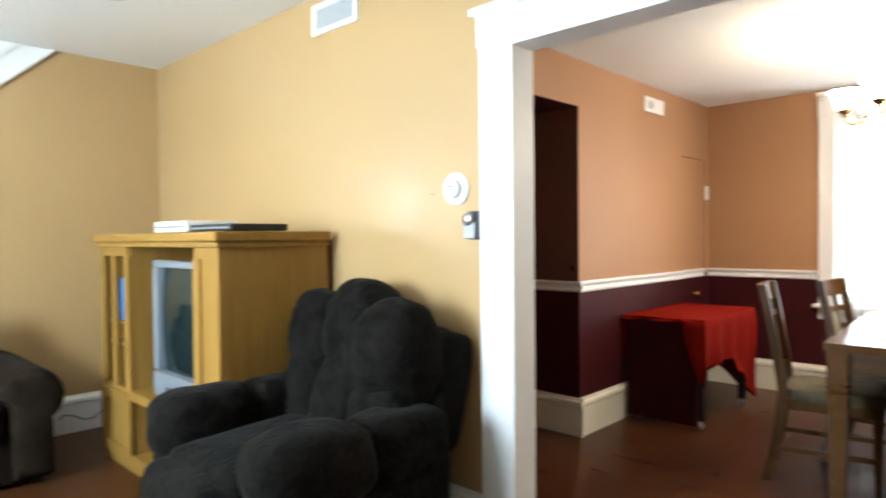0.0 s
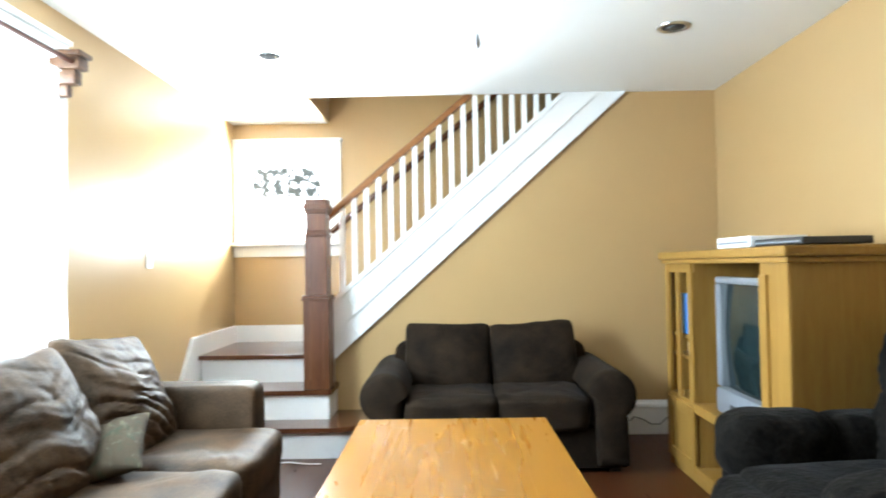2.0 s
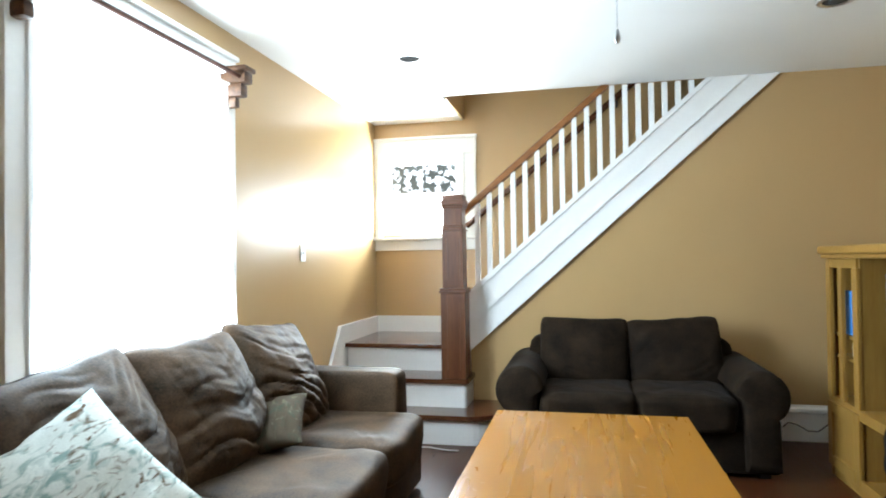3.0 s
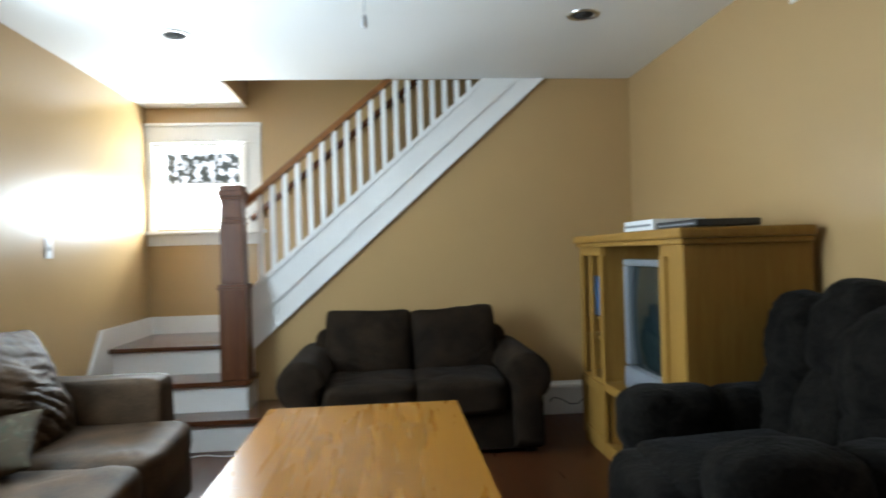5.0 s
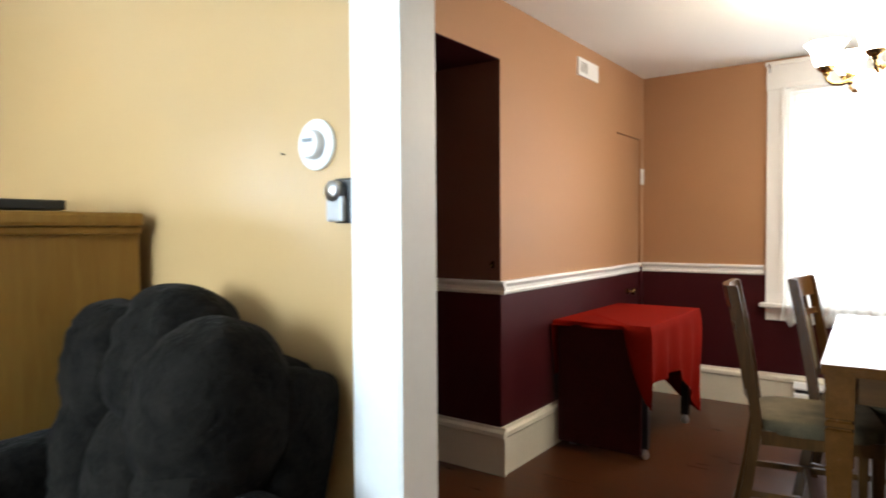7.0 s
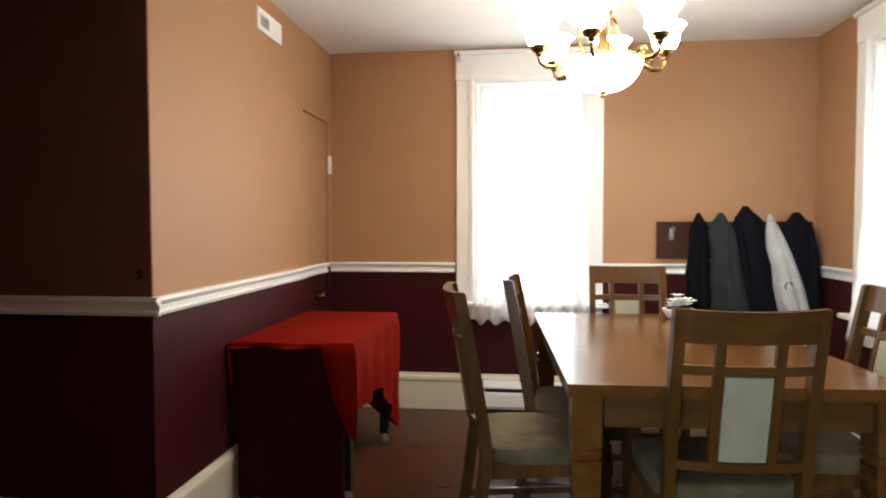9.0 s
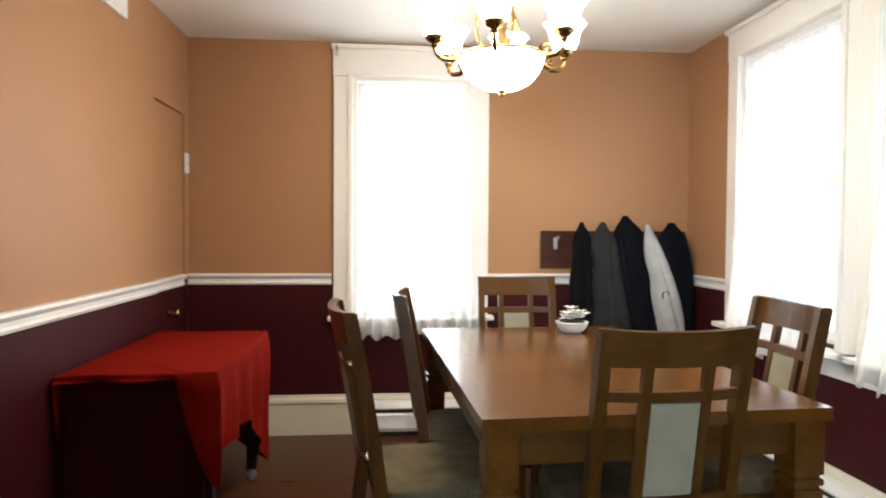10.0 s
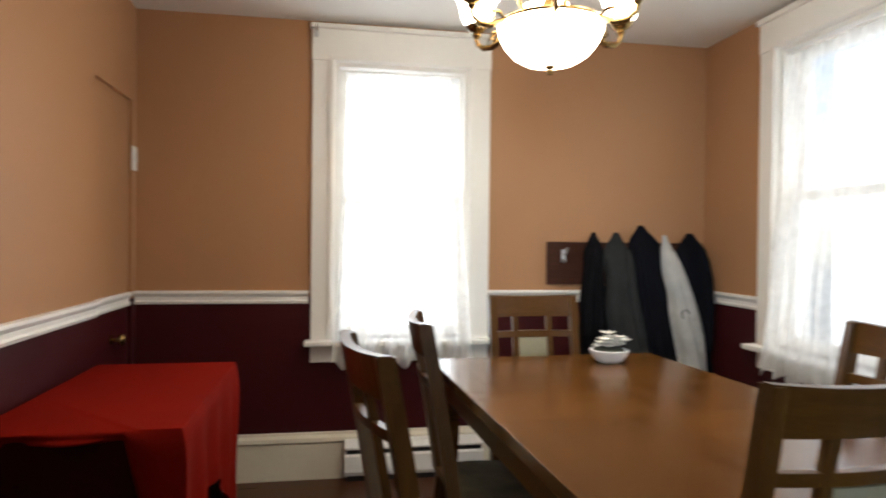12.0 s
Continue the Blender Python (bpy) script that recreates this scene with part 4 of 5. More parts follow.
# ---------------------------------------------------------------- television cabinet
def cabinet():
    x0, x1, y0, y1, top = -3.86, -2.435, 2.06, 2.615, 1.285
    c = thing("entertainment_cabinet", ((x0 + x1) / 2, y0, 0), "honey oak entertainment cabinet with open bays", "cabinet")
    w, d = (x1 - x0) / 2, y1 - y0
    part("side_panel", boxed(w - 0.025, 0.0, 0.0, w, d, 1.215), OAK, c)
    part("side_panel", boxed(-w, 0.0, 0.0, -w + 0.025, d, 1.215), OAK, c)
    bm = boxed(-w - 0.02, -0.025, 1.215, w + 0.02, d, 1.24, bevel=0.008)
    box(bm, -w - 0.035, -0.04, 1.24, w + 0.035, d, 1.285, bevel=0.012)
    part("cornice", bm, OAK, c)
    part("back_panel", boxed(-w + 0.025, d - 0.012, 0.05, w - 0.025, d, 1.215), OAK, c)
    part("plinth", boxed(-w + 0.02, 0.006, 0.0, w - 0.02, 0.03, 0.07), OAK, c)
    part("bottom_shelf", boxed(-w + 0.025, 0.01, 0.07, w - 0.025, d - 0.012, 0.09), OAK, c)
    part("deck", boxed(-w + 0.025, 0.002, 0.415, w - 0.025, d - 0.012, 0.445), OAK, c)
    b0, b1 = -w + 0.40, w - 0.235
    for x in (b0, b1):
        part("divider", boxed(x - 0.012, 0.01, 0.09, x + 0.012, d - 0.012, 0.415), OAK, c)
        part("divider", boxed(x - 0.012, 0.01, 0.445, x + 0.012, d - 0.012, 1.215), OAK, c)
    part("top_rail", boxed(-w + 0.025, -0.004, 1.165, b0, 0.016, 1.215), OAK, c)
    part("top_rail", boxed(b1, -0.004, 1.165, w - 0.025, 0.016, 1.215), OAK, c)
    for x, k in ((-w + 0.002, 0.055), (-w + 0.17, 0.05), (b0 - 0.045, 0.06), (b1 - 0.012, 0.065), (w - 0.085, 0.083)):
        part("stile", boxed(x, -0.008, 0.445, x + k, 0.014, 1.165 if x < w - 0.1 and x > -w + 0.01 else 1.215, bevel=0.003), OAK, c)
    part("side_door_panel", boxed(b1 + 0.05, 0.004, 0.445, w - 0.08, 0.012, 1.165), OAK, c)
    for z in (0.68, 0.80):
        part("shelf", boxed(-w + 0.025, 0.03, z - 0.018, b0 - 0.012, d - 0.012, z), OAK, c)
    # lower part: panelled ends and an open middle bay with a brace
    for a, b in ((-w + 0.002, b0 + 0.02), (b1 - 0.02, w - 0.002)):
        bm = bmesh.new()
        box(bm, a, -0.014, 0.06, a + 0.06, 0.006, 0.42, bevel=0.003)
        box(bm, b - 0.06, -0.014, 0.06, b, 0.006, 0.42, bevel=0.003)
        box(bm, a + 0.06, -0.014, 0.06, b - 0.06, 0.006, 0.12, bevel=0.003)
        box(bm, a + 0.06, -0.014, 0.36, b - 0.06, 0.006, 0.42, bevel=0.003)
        door = part("door", bm, OAK, c)
        part("door_panel", boxed(a + 0.055, -0.002, 0.115, b - 0.055, 0.005, 0.365), OAK, door)
    part("deck_rail", boxed(b0 + 0.02, -0.012, 0.395, b1 - 0.02, 0.006, 0.445, bevel=0.003), OAK, c)
    part("deck_rail", boxed(b0 + 0.02, -0.012, 0.06, b1 - 0.02, 0.006, 0.10, bevel=0.003), OAK, c)
    return c


cabinet()


def television():
    t = thing("television", (-2.975, 2.105, 0.446), "silver tube television with a dark screen", "television")
    bm = bmesh.new()
    box(bm, -0.285, -0.012, 0.0, 0.285, 0.06, 0.135, bevel=0.03)
    box(bm, -0.285, 0.0, 0.135, -0.225, 0.06, 0.665, bevel=0.012)
    box(bm, 0.225, 0.0, 0.135, 0.285, 0.06, 0.665, bevel=0.012)
    box(bm, -0.285, 0.0, 0.665, 0.285, 0.06, 0.70, bevel=0.012)
    part("bezel", bm, SILVER, t, smooth=True)
    bm = bmesh.new()
    n = 14
    g = [[bm.verts.new((-0.227 + 0.454 * i / n, 0.012 + 0.03 * ((2 * i / n - 1) ** 2 + (2 * k / n - 1) ** 2) * 0.5, 0.133 + 0.534 * k / n)) for i in range(n + 1)] for k in range(n + 1)]
    for a, b in zip(g, g[1:]):
        for i in range(n):
            bm.faces.new((a[i], a[i + 1], b[i + 1], b[i]))
    part("screen", bm, SCREEN, t, "dark curved tube screen", smooth=True)
    bm = bmesh.new()
    vs = [bm.verts.new(p) for p in ((-0.28, 0.06, 0.01), (0.28, 0.06, 0.01), (0.28, 0.06, 0.69), (-0.28, 0.06, 0.69), (-0.19, 0.46, 0.06), (0.19, 0.46, 0.06), (0.19, 0.46, 0.52), (-0.19, 0.46, 0.52))]
    for q in ((0, 1, 2, 3), (4, 7, 6, 5), (0, 4, 5, 1), (1, 5, 6, 2), (2, 6, 7, 3), (3, 7, 4, 0)):
        bm.faces.new([vs[i] for i in q])
    part("housing", bm, SILVER, t)
    part("control_strip", boxed(-0.10, -0.016, 0.05, 0.10, -0.010, 0.07), BLACK, t)
    return t


television()


def device(name, x, y, z, w, d, h, mat, label, category, front=None):
    t = thing(name, (x, y, z), label, category)
    part("case", boxed(-w / 2, -d / 2, 0.003, w / 2, d / 2, h, bevel=0.006), mat, t)
    if front:
        part("front_strip", boxed(-w / 2 + 0.02, -d / 2 - 0.002, h * 0.4, w / 2 - 0.02, -d / 2 + 0.002, h * 0.6), front, t)
    return t


device("game_console", -3.0, 2.22, 1.285, 0.36, 0.26, 0.055, WHITEPLASTIC, "white console lying on the cabinet", "console", SILVER)
device("disc_player", -2.63, 2.25, 1.285, 0.40, 0.28, 0.034, BLACK, "black disc player lying on the cabinet", "player", SILVER)
device("cable_box", -3.12, 2.32, 1.285, 0.12, 0.10, 0.03, BLACK, "small black box behind the console", "box")
BLUE = material("blue_card", (0.05, 0.27, 0.68), 0.5, vary=0.2, bump=0.03)
device("blue_box", -3.63, 2.11, 0.80, 0.17, 0.03, 0.24, BLUE, "blue box standing on a cabinet shelf", "box")
device("white_ornament", -3.64, 2.14, 0.68, 0.06, 0.06, 0.08, WHITEPLASTIC, "small white ornament on a cabinet shelf", "ornament")
device("white_ornament", -3.62, 2.15, 0.445, 0.07, 0.06, 0.09, WHITEPLASTIC, "small white ornament on the cabinet deck", "ornament")


# ---------------------------------------------------------------- dining table and chairs
def dining_table():
    x0, x1, y0, y1, top = -0.645, 0.285, 3.965, 5.40, 0.77
    t = thing("dining_table", pose((x0 + x1) / 2, (y0 + y1) / 2, 0, 0, 0, 2.5), "brown stained wooden dining table with grooved legs", "dining table")
    w, d = (x1 - x0) / 2, (y1 - y0) / 2
    for i, (a, b) in enumerate(((-d, -0.16), (-0.16, 0.16), (0.16, d))):
        for j, (p, q) in enumerate(((-w, 0.0), (0.0, w))):
            part("top_board", boxed(p + 0.0001, a + 0.0002, top - 0.035, q - 0.0001, b - 0.0002, top, bevel=0.0008), (TABLE, TABLE_CROSS)[(i + j) % 2], t)
    for s in (-1, 1):
        part("apron", boxed(-w + 0.08, s * (d - 0.05) - 0.011, top - 0.13, w - 0.08, s * (d - 0.05) + 0.011, top - 0.035), CHAIRX, t)
        part("apron", boxed(s * (w - 0.05) - 0.011, -d + 0.08, top - 0.13, s * (w - 0.05) + 0.011, d - 0.08, top - 0.035), CHAIRX, t)
        for q in (-1, 1):
            cx, cy = s * (w - 0.055), q * (d - 0.055)
            bm = squared(bmesh.new(), cx, cy, [(0.027, 0.0), (0.041, 0.540), (0.042, 0.548), (0.035, 0.552), (0.035, 0.557), (0.042, 0.561), (0.042, 0.576), (0.035, 0.580), (0.035, 0.585), (0.042, 0.589), (0.042, top - 0.035)])
            part("leg", bm, TABLE, t)
    return t


dining_table()


def dining_chair(place):
    """Local: faces +y; the back stands at y = -0.20."""
    c = thing("dining_chair", place, "brown wooden dining chair with a beige fabric back panel", "chair", "chairs round the dining table")
    w, hgt = 0.200, 1.0

    def back_y(z):
        return -0.20 - 0.09 * max(0.0, (z - 0.45) / 0.53) ** 1.2

    def bow(x):
        return -0.030 * (1 - (x / w) ** 2)

    def curved(x0, x1, z0, z1, thick, n=10, crown=0.0):
        bm = bmesh.new()
        cols = []
        for i in range(n + 1):
            x = x0 + (x1 - x0) * i / n
            up = crown * (1 - (2 * i / n - 1) ** 2)
            cols.append([bm.verts.new((x, back_y(z) + bow(x) + s * thick / 2, z)) for z, s in ((z0, -1), (z0, 1), (z1 + up, 1), (z1 + up, -1))])
        for a, b in zip(cols, cols[1:]):
            for i in range(4):
                bm.faces.new((a[i], a[(i + 1) % 4], b[(i + 1) % 4], b[i]))
        bm.faces.new(cols[0][::-1])
        bm.faces.new(cols[-1])
        return bm
    part("top_rail", curved(-w, w, 0.900, hgt - 0.006, 0.026, crown=-0.007), CHAIRX, c)
    part("middle_rail", curved(-w + 0.03, w - 0.03, 0.812, 0.838, 0.020), CHAIRX, c)
    part("lower_rail", curved(-w + 0.03, w - 0.03, 0.535, 0.562, 0.020), CHAIRX, c)
    for x in (-0.078, 0.078):
        bm = bmesh.new()
        pts = []
        for z in (0.555, 0.68, 0.82, 0.90):
            y = back_y(z) + bow(x)
            pts.append([bm.verts.new((x + a * 0.0125, y + b * 0.010, z)) for a, b in ((-1, -1), (1, -1), (1, 1), (-1, 1))])
        for a, b in zip(pts, pts[1:]):
            for i in range(4):
                bm.faces.new((a[i], a[(i + 1) % 4], b[(i + 1) % 4], b[i]))
        part("slat", bm, CHAIR, c)
    part("back_panel", curved(-0.063, 0.063, 0.566, 0.808, 0.016, n=6), BACKCLOTH, c, "beige fabric back panel")
    for s in (-1, 1):
        bm = bmesh.new()
        rows = []
        for z in (0.0, 0.22, 0.45, 0.6, 0.75, 0.9, hgt - 0.01):
            y = back_y(z) if z >= 0.45 else -0.20 - 0.07 * (1 - z / 0.45) ** 1.3
            rows.append([bm.verts.new((s * (w - 0.016) + a * 0.0155, y + b * 0.020, z)) for a, b in ((-1, -1), (1, -1), (1, 1), (-1, 1))])
        for a, b in zip(rows, rows[1:]):
            for i in range(4):
                bm.faces.new((a[i], a[(i + 1) % 4], b[(i + 1) % 4], b[i]))
        bm.faces.new(rows[0][::-1])
        bm.faces.new(rows[-1])
        part("back_leg", bm, CHAIR, c)
        bm = bmesh.new()
        vs = [bm.verts.new((s * (w - 0.02) + u * r, 0.20 + v * r, z)) for r, z in ((0.014, 0.0), (0.020, 0.43)) for u, v in ((-1, -1), (1, -1), (1, 1), (-1, 1))]
        for f in ((3, 2, 1, 0), (4, 5, 6, 7), (0, 1, 5, 4), (1, 2, 6, 5), (2, 3, 7, 6), (3, 0, 4, 7)):
            bm.faces.new([vs[i] for i in f])
        part("front_leg", bm, CHAIR, c)
        part("stretcher", boxed(s * (w - 0.018) - 0.009, -0.22, 0.16, s * (w - 0.018) + 0.009, 0.19, 0.185), CHAIR, c)
    part("stretcher", boxed(-w + 0.03, -0.015, 0.163, w - 0.03, 0.005, 0.183), CHAIR, c)
    bm = bmesh.new()
    box(bm, -w, -0.185, 0.375, w, -0.165, 0.43)
    box(bm, -w, 0.20, 0.375, w, 0.222, 0.43)
    box(bm, -w, -0.165, 0.375, -w + 0.02, 0.20, 0.43)
    box(bm, w - 0.02, -0.165, 0.375, w, 0.20, 0.43)
    part("seat_frame", bm, CHAIR, c)
    part("seat", puffed(0, 0.02, 0.448, 0.41, 0.43, 0.075, 0.3, 0.004, 3.0, n=28), SEATCLOTH, c, "grey-green padded seat", smooth=True)
    return c


chair = dining_chair(pose(-0.158, 4.205, 0, 0, 0, 3))
for p in (pose(-0.69, 4.46, 0, 0, 0, -80), pose(-0.49, 4.87, 0, 0, 0, -94), pose(-0.175, 5.36, 0, 0, 0, 181), pose(0.225, 4.49, 0, 0, 0, 87)):
    copy_thing(chair, p)


# ---------------------------------------------------------------- side table with a red cloth
def side_table():
    x0, x1, y0, y1, top = -1.955, -1.445, 4.745, 5.67, 0.716
    t = thing("side_table", ((x0 + x1) / 2, (y0 + y1) / 2, 0), "dark side table on castors under a red cloth", "side table")
    w, d = (x1 - x0) / 2, (y1 - y0) / 2
    part("tabletop", boxed(-w, -d, top - 0.03, w, d, top), BLACK, t)
    for s in (-1, 1):
        for q in (-1, 1):
            leg = part("leg", boxed(s * (w - 0.05) - 0.022, q * (d - 0.08) - 0.022, 0.06, s * (w - 0.05) + 0.022, q * (d - 0.08) + 0.022, top - 0.03), BLACK, t)
            bm = turned(bmesh.new(), [(0.0, 0.0), (0.018, 0.004), (0.025, 0.02), (0.022, 0.036), (0.012, 0.05), (0.010, 0.062)], 14, centre=(s * (w - 0.05), q * (d - 0.08)))
            part("castor", bm, STEEL, leg, smooth=True)
    part("end_panel", boxed(-w, -d - 0.012, 0.04, w - 0.04, -d + 0.016, top - 0.012, bevel=0.010), DARKRED, t, "very dark maroon end panel")
    c = thing("tablecloth", ((x0 + x1) / 2, (y0 + y1) / 2, 0), "plain red cloth hanging over the side table", "tablecloth")
    bm = bmesh.new()
    z = top + 0.004
    w, d = w + 0.008, d + 0.008
    # rings round the edge, going down
    loop = []
    for (ax, ay), (bx, by), n in (((-w, -d), (w, -d), 26), ((w, -d), (w, d), 44), ((w, d), (-w, d), 26), ((-w, d), (-w, -d), 44)):
        loop += [(ax + (bx - ax) * i / n, ay + (by - ay) * i / n) for i in range(n)]
    k = len(loop)
    rows = []
    steps = 16
    for r in range(steps + 1):
        v = r / steps
        row = []
        for i, (px, py) in enumerate(loop):
            nearest = min(math.hypot(px - sx * w, py - sy * d) for sx in (-1, 1) for sy in (-1, 1))
            corner = max(0.0, 1 - nearest / (0.14 if py <= -d + 0.001 else 0.5 if py > 0 else 0.16))
            drop = 0.30 + (0.36 if py > 0 else 0.02) * corner ** 1.1
            if py <= -d + 0.001:
                drop = 0.03 + (0.40 * corner ** 0.7 if px > 0 else 0.0)
            out = 0.012 - 0.015 * v * corner * (1 if py > 0 else 0) + 0.016 * v * math.sin(i * 0.55 + 1.0) + 0.02 * v * noise.noise(Vector((px * 6, py * 6, v * 2)))
            ex, ey = px / w, py / d
            sx = (ex if abs(ex) > 0.999 else 0.0)
            sy = (ey if abs(ey) > 0.999 else 0.0)
            ease = 1 - (1 - min(1, v * 6)) ** 2
            xx = px + sx * out * ease
            if px < -w + 0.06:
                xx = max(xx, -w - 0.02)
            row.append(bm.verts.new((xx, py + sy * out * ease, z - drop * v)))
        rows.append(row)
    for a, b in zip(rows, rows[1:]):
        for i in range(k):
            bm.faces.new((a[i], a[(i + 1) % k], b[(i + 1) % k], b[i]))
    bm.faces.new(rows[0])
    cloth = part("cloth", bm, REDCLOTH, c, smooth=True)
    return t


side_table()


# ---------------------------------------------------------------- chandelier
def chandelier(x, y):
    c = thing("chandelier", (x, y, D_CEIL), "antique brass chandelier with lit opal glass shades", "chandelier")
    h = D_CEIL
    part("canopy", turned(bmesh.new(), [(0.085, 0.0), (0.082, -0.012), (0.06, -0.028), (0.025, -0.04), (0.010, -0.05)]), BRASS, c, smooth=True)
    stem = [(0.008, -0.05), (0.008, -0.155), (0.034, -0.165), (0.040, -0.18), (0.036, -0.20), (0.018, -0.225), (0.013, -0.24), (0.022, -0.25), (0.013, -0.262), (0.013, -0.285),
            (0.036, -0.295), (0.038, -0.303), (0.020, -0.31), (0.014, -0.33), (0.018, -0.40), (0.030, -0.44), (0.042, -0.46), (0.042, -0.48), (0.02, -0.49)]
    part("stem", turned(bmesh.new(), stem), BRASS, c, "turned brass stem", smooth=True)
    for i in range(3):
        a = math.radians(120 * i + 42)
        line = [(0.034, -0.30), (0.062, -0.305), (0.088, -0.33), (0.098, -0.37), (0.090, -0.415), (0.066, -0.45), (0.045, -0.468)]
        part("strap", tube(bmesh.new(), [(r * math.cos(a), r * math.sin(a), z) for r, z in line], 0.0055, 8), BRASS, c, smooth=True)
    part("bowl_rim", turned(bmesh.new(), [(0.146, 1.860 - h), (0.154, 1.864 - h), (0.157, 1.859 - h), (0.154, 1.854 - h), (0.146, 1.855 - h)], 40), BRASS, c, smooth=True)
    bowl = [(0.153, 1.853 - h), (0.150, 1.835 - h), (0.134, 1.800 - h), (0.108, 1.770 - h), (0.074, 1.750 - h), (0.036, 1.740 - h), (0.0, 1.737 - h)]
    part("bowl", turned(bmesh.new(), bowl, 48), OPAL, c, "lit opal glass bowl", smooth=True)
    part("finial", turned(bmesh.new(), [(0.020, 1.740 - h), (0.018, 1.736 - h), (0.008, 1.733 - h), (0.012, 1.725 - h), (0.009, 1.717 - h), (0.0, 1.713 - h)], 16), BRASS, c, smooth=True)
    for i in range(6):
        a = math.radians(60 * i + 14)
        ca, sa = math.cos(a), math.sin(a)
        path = [(0.036, 1.876), (0.08, 1.879), (0.125, 1.870), (0.165, 1.848), (0.20, 1.831), (0.232, 1.832), (0.254, 1.848), (0.262, 1.872), (0.258, 1.884)]
        arm = part("arm", tube(bmesh.new(), [(r * ca, r * sa, z - h) for r, z in path], [0.006, 0.006, 0.007, 0.009, 0.010, 0.009, 0.007, 0.006, 0.008]), BRASS, c, smooth=True)
        curl = [(0.150, 1.852), (0.172, 1.874), (0.194, 1.874), (0.204, 1.860), (0.196, 1.850), (0.187, 1.857)]
        part("scroll", tube(bmesh.new(), [(r * ca, r * sa, z - h) for r, z in curl], [0.006, 0.006, 0.006, 0.005, 0.004, 0.003], 8), BRASS, arm, smooth=True)
        cup = [(0.009, 1.868 - h), (0.015, 1.876 - h), (0.013, 1.882 - h), (0.026, 1.890 - h), (0.034, 1.900 - h), (0.036, 1.908 - h), (0.028, 1.910 - h)]
        part("cup", turned(bmesh.new(), cup, 18, centre=(0.258 * ca, 0.258 * sa)), BRASS, arm, smooth=True)
        shade = [(0.028, 1.908 - h), (0.040, 1.916 - h), (0.050, 1.936 - h), (0.053, 1.958 - h), (0.060, 1.982 - h), (0.074, 2.004 - h), (0.080, 2.008 - h)]
        bm = bmesh.new()
        n = 24
        rings = [[bm.verts.new((0.258 * ca + r * (1 + k * math.cos(6 * t)) * math.cos(t), 0.258 * sa + r * (1 + k * math.cos(6 * t)) * math.sin(t), z)) for t in (2 * math.pi * j / n for j in range(n))]
                 for (r, z), k in zip(shade, (0, 0, 0, 0.01, 0.02, 0.04, 0.05))]
        for p, q in zip(rings, rings[1:]):
            for j in range(n):
                bm.faces.new((p[j], p[(j + 1) % n], q[(j + 1) % n], q[j]))
        part("shade", bm, OPAL, c, "lit opal glass tulip shade", smooth=True)
    return c


chandelier(-0.425, 4.755)


# ---------------------------------------------------------------- coat rack and coats
rack = thing("coat_rack", (0.56, D_NORTH, 1.0), "dark wooden coat rack board with brass hooks", "coat rack")
part("board", boxed(-0.46, -0.02, 0.0, 0.46, 0.0, 0.232, bevel=0.004), RACKWOOD, rack)
for i in range(6):
    hx = -0.37 + 0.148 * i
    bm = tube(bmesh.new(), [(hx, -0.02, 0.17), (hx, -0.055, 0.165), (hx, -0.075, 0.18), (hx, -0.078, 0.20)], [0.006, 0.006, 0.006, 0.009], 8)
    tube(bm, [(hx, -0.02, 0.14), (hx, -0.04, 0.12), (hx, -0.052, 0.13)], [0.005, 0.005, 0.007], 8)
    box(bm, hx - 0.012, -0.024, 0.12, hx + 0.012, -0.02, 0.19)
    part("hook", bm, STEEL, rack, smooth=True)

COAT = [material(n, c, 0.9, vary=0.25, scale=9, grain=250, bump=0.25, spec=0.08) for n, c in
        (("black_coat_cloth", (0.0045, 0.0045, 0.006)), ("grey_coat_cloth", (0.026, 0.027, 0.028)), ("navy_coat_cloth", (0.0045, 0.005, 0.008)), ("pale_grey_jacket_cloth", (0.40, 0.40, 0.39)))]


